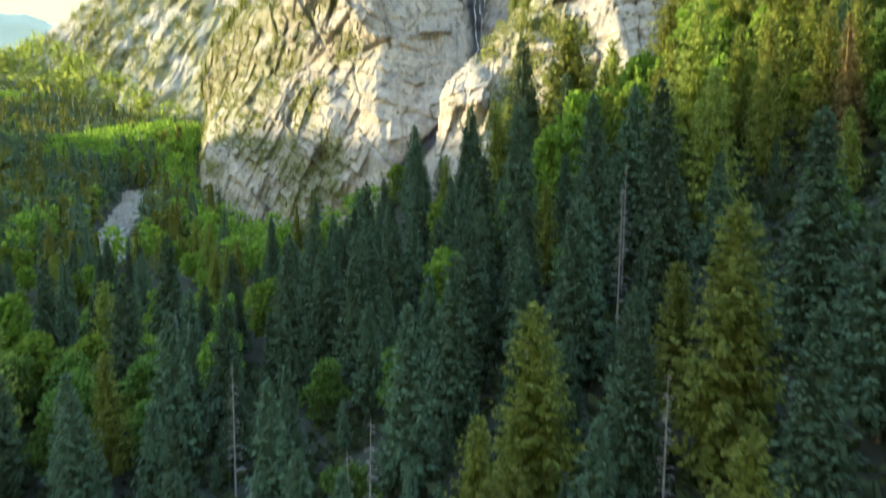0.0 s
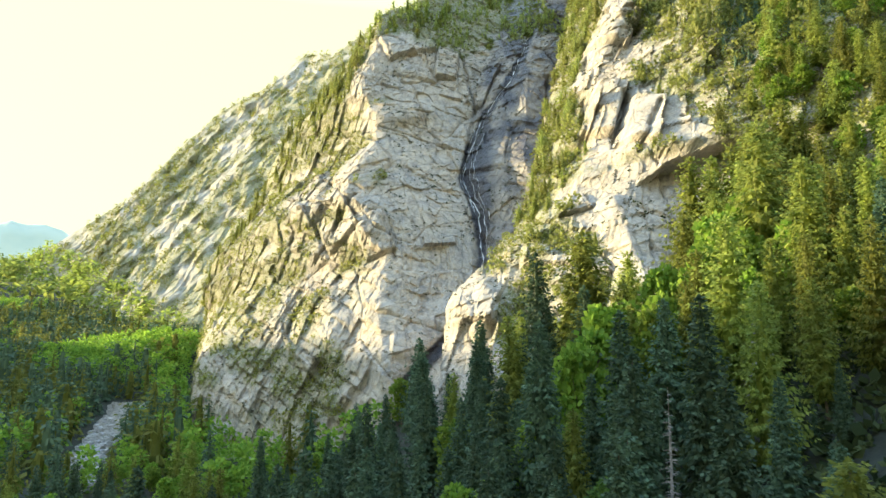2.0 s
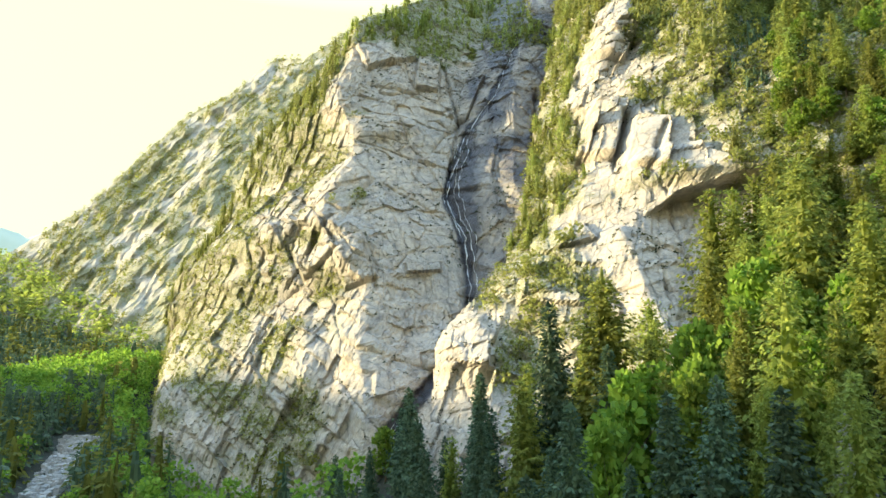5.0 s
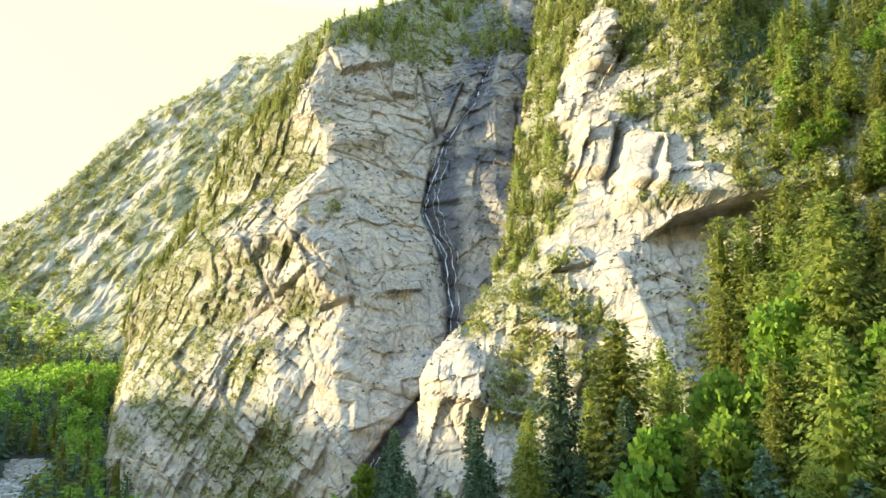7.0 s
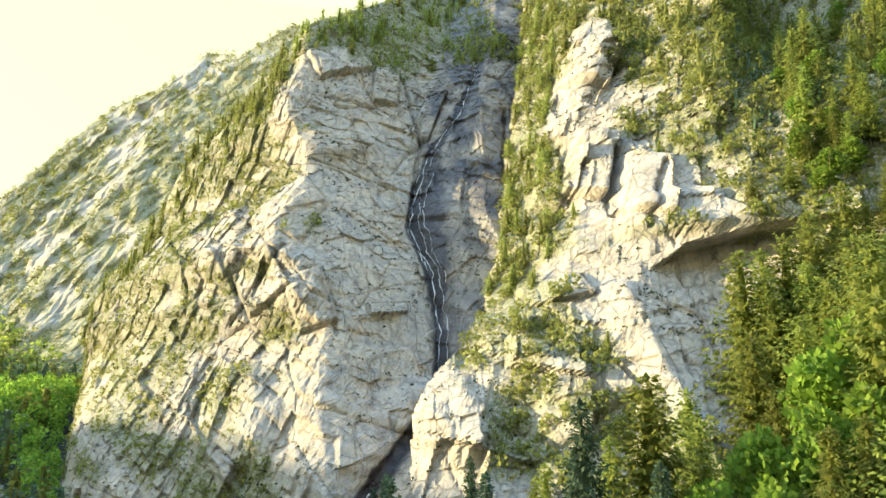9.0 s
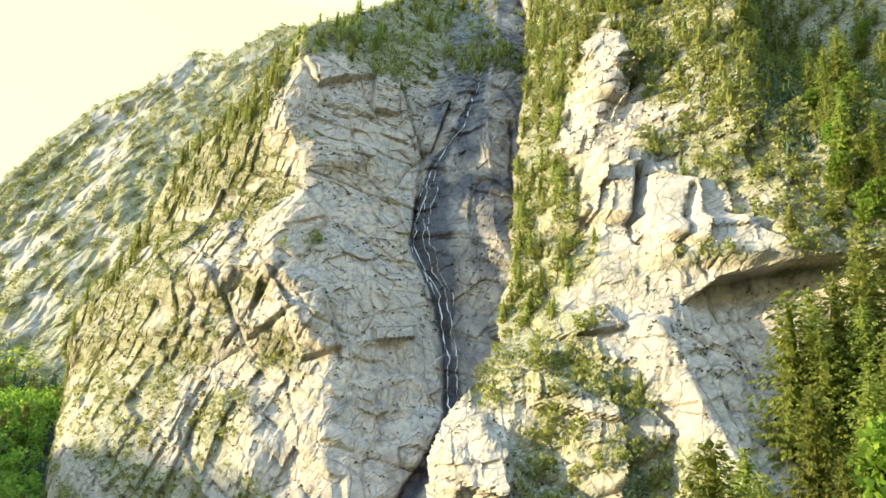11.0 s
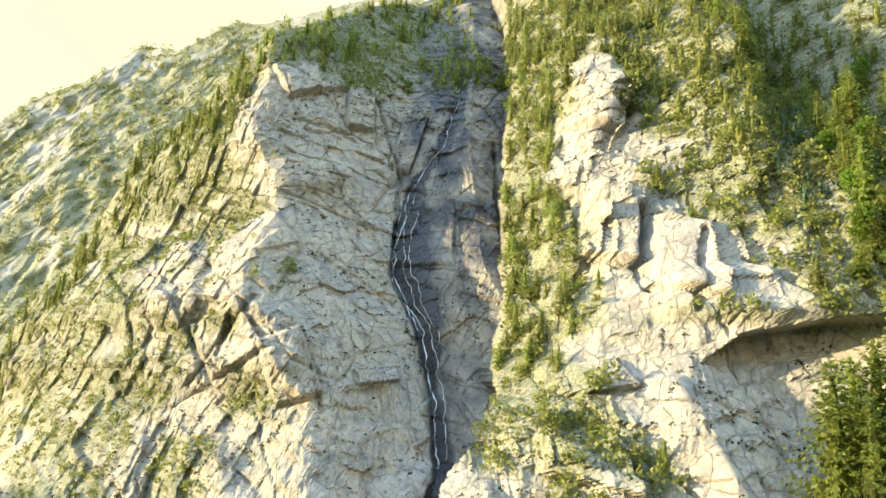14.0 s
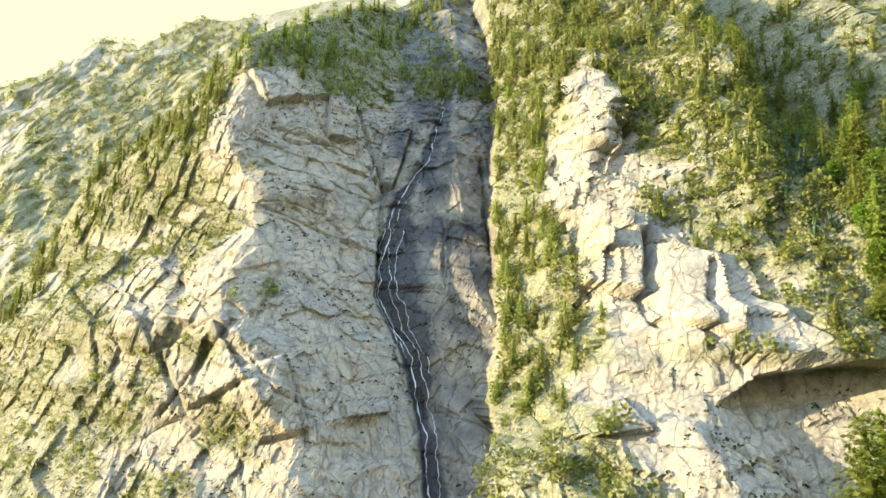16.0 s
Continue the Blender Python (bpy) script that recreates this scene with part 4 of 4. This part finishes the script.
def stand_of(name, label, category, places, shapes, mat):
    """One object of many small trees: each takes a shape, a turn and a size."""
    vs, fs, k = [], [], 0
    for x, y, z, h in places:
        v, f = shapes[int(rng.integers(len(shapes)))]
        a = rng.random() * 6.28
        c, s_ = math.cos(a) * h, math.sin(a) * h
        w = 0.85 + 0.3 * rng.random()
        vs.append(np.stack([(v[:, 0] * c - v[:, 1] * s_) * w + x, (v[:, 0] * s_ + v[:, 1] * c) * w + y, v[:, 2] * h + z], -1))
        fs.append(f + k)
        k += len(v)
    return tagged(new(name, mesh_of(name, np.concatenate(vs), np.concatenate(fs), mat)), label, category, kind="stuff")


def on_valley(x, y):
    return in_view(x, y) and y < rock_y(max(x, -195), 30) - 4 and y < far_face(x, 45) + 10 and not on_scree(x, y, 5.0)


firs_far, leafy_far = [], []
for x, y in spread(2100, -640, -20, 205, 780, 4.9, on_valley):
    z = float(ground_z(np.array([x]), np.array([y]))[0]) - 0.3
    if rng.random() < 0.22 + 1.5 * float(fbm(np.array([x / 45]), np.array([y / 45]), 141)[0]) + 0.6 * (rock_y(max(x, -195), 40) - y < 45 or math.hypot(x + 168, y - 425) < 60):
        leafy_far.append((x, y, z, 8 + 6 * rng.random()))
    else:
        firs_far.append((x, y, z, 12 + 9 * rng.random()))
stand_of("far_woods", "dense conifer woods on the valley floor", "woods", firs_far[::2], FAR_FIRS + FAR_BUSHY, NEEDLES)
stand_of("valley_woods", "green conifer woods on the valley floor", "woods", firs_far[1::2], FAR_FIRS + FAR_BUSHY, GREEN_NEEDLES)
stand_of("far_thicket", "bright broadleaf thicket on the valley floor", "woods", leafy_far, FAR_LEAFY, LEAVES)
ridge_places, foot_places = [], []
while len(ridge_places) < 4200 or len(foot_places) < 2200:
    i, j = int(rng.integers(2, FP.shape[0] - 1)), int(rng.integers(2, FP.shape[1] - 2))
    x, y, z = float(FX[i, j]), float(FY[i, j]), float(FZ[i, j])
    if 20 < z < 62 - 0.42 * (x + 150) and x < -130 and len(foot_places) < 2200:
        foot_places.append((x, y, z - 0.5, 9 + 6 * rng.random()))
    elif FP[i, j] > 0.5 and z > 30 and len(ridge_places) < 4200:
        ridge_places.append((x, y, z - 0.5, 3 + 5.5 * rng.random() ** 1.5))
stand_of("slope_woods", "sunlit conifer woods climbing the foot of the ridge", "woods", foot_places, SPECK, GREEN_NEEDLES)
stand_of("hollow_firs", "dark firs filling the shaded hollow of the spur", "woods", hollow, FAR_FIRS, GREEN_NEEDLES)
stand_of("ridge_trees", "small conifers scattered over the distant ridge", "woods", ridge_places[::2] + ridge_places[3::4], SPECK, OLIVE)
stand_of("ridge_firs", "dark conifers scattered over the distant ridge", "woods", ridge_places[1::4], SPECK, GREEN_NEEDLES)
high_places = [(x, y + 0.4, z - 0.2, 3 + 6.5 * rng.random() ** 1.4) for x, y, z in
               ledge_places(1700, lambda x, y, z: z > np.interp(x, *CREST) - 50 or z > 208 or (x > 76 and z > 128), 1.6)]


bushes = [(x, y + 0.3, z - 0.3, 1.6 + 3.2 * rng.random() ** 1.6) for x, y, z in
          ledge_places(1200, lambda x, y, z: x > edge_x(z) - 1 and x < 130, 2.0)]
bushes += [(x, y + 0.3, z - 0.3, 1.2 + 2.2 * rng.random() ** 1.6) for x, y, z in ledge_places(450, lambda x, y, z: x < 5, 1.8)]
stand_of("ledge_bushes", "yellow-green bushes rooted along the ledges", "bushes", bushes, [leafy_crown(rng, 1.0, 0.6, 6, 13, 0.22, 0.1) for i in range(4)], SCRUB)
# the hollow's shade is put into the needles: dark fir colour here
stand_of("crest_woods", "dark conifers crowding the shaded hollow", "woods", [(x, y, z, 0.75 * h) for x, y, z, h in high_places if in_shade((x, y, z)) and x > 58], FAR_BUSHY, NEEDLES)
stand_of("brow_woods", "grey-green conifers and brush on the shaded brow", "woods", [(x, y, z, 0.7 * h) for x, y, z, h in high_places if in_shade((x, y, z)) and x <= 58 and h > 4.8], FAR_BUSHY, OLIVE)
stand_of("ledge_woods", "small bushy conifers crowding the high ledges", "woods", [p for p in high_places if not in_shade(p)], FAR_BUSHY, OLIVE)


beyond = []
for _ in range(900):
    a, r = radians(24 + 22 * rng.random()), 780 + 1300 * rng.random()
    x, y = -r * math.sin(a), r * math.cos(a)
    beyond.append((x, y, float((ground_z(np.array([x]), np.array([y])) * np.exp(-max(abs(x) - 900, abs(y) - 900, 0) / 500))[0]) - 6, 20 + 10 * rng.random()))
stand_of("down_valley_woods", "woods on the floor of the lower valley", "woods", beyond, SPECK, GREEN_NEEDLES)


def around(x, y):
    return not in_view(x, y) and (abs(x) < 150 if y < 60 else x < 0)


outer = [(x, y, float(ground_z(np.array([x]), np.array([y]))[0]) - 0.3, 12 + 9 * rng.random()) for x, y in spread(300, -210, 150, -70, 150, 8.0, around)]
stand_of("outer_woods", "dark fir woods on the canyon side", "woods", outer, TINY, NEEDLES)
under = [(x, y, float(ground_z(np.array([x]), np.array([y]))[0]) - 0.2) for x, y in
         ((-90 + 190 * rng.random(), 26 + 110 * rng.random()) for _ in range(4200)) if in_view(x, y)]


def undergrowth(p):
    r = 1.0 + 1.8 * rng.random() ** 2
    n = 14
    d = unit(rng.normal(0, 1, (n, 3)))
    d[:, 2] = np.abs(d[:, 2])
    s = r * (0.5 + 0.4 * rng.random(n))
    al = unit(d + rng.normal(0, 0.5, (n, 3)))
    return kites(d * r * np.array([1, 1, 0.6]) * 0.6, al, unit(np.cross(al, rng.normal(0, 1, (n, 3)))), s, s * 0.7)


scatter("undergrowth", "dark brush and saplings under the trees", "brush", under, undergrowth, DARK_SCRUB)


def stone(p):
    """A rough boulder."""
    r = p[3]
    c = np.array([(a, b, c) for a in (-1, 1) for b in (-1, 1) for c in (-1, 1)], float) * r * (0.6 + 0.5 * rng.random((8, 3)))
    return c, np.array([(0, 1, 3, 2), (4, 6, 7, 5), (0, 4, 5, 1), (2, 3, 7, 6), (0, 2, 6, 4), (1, 5, 7, 3)])


scree_places = []
while len(scree_places) < 1300:
    y = 226 + 124 * rng.random()
    x = float(np.interp(y, SCREE_Y, SCREE_X)) + rng.normal(0, 1) * 5
    if on_scree(x, y):
        scree_places.append((x, y, float(ground_z(np.array([x]), np.array([y]))[0]) + 0.3, 0.35 + 1.0 * rng.random() ** 2))
scatter("scree", "patch of pale tumbled boulders among the trees", "boulders", scree_places, stone, SCREE)


# ---- the waterfall ----
def strand(shift, width, z0, z1, seed):
    z = np.linspace(z0, z1, 320)
    wob = 2.8 * fbm(z / 8, z * 0 + seed, 121, 5) + 0.9 * fbm(z / 1.6, z * 0 + seed, 122, 3)
    x = np.interp(z, *FALL) + shift + wob
    base, a, b, _ = face_y(x, z)
    if z1 > 60:
        base = rear_face(x, z)[0]
    d = cliff_relief(x, z, a, b, z1 > 60)[0]
    y = base - d - 0.25
    w = width * (0.15 + 1.3 * value_noise(z / 2.2, z * 0 + seed, 131) ** 1.5)
    zz = z + 0.12 * np.clip(d, -3, 6)
    v = np.stack([np.stack([x - w, y + 0.15, zz], -1), np.stack([x, y - 0.12, zz], -1), np.stack([x + w, y + 0.15, zz], -1)], 1).reshape(-1, 3)
    return v, grid_faces(len(z), 3)


waterfall = tagged(new("waterfall"), "thin white waterfall in several strands down a dark wet gully", "waterfall")
for i, (sh, wd, za, zb) in enumerate(((0.0, 0.15, 216, 69), (1.8, 0.10, 172, 71), (-1.2, 0.11, 152, 104), (3.4, 0.09, 146, 100), (0.3, 0.16, 44, 31), (-0.8, 0.1, 43, 31))):
    part("strand", mesh_of("strand", *strand(sh, wd, za, zb, 3 * i + 1), WATER, True), waterfall)

# the patterns from which the trees were copied are not part of the place
for ob in (*EVERY, *MAPLES, *SLIM, DEAD, SNAG, RUST):
    for o in (*ob.children_recursive, ob):
        bpy.data.objects.remove(o)
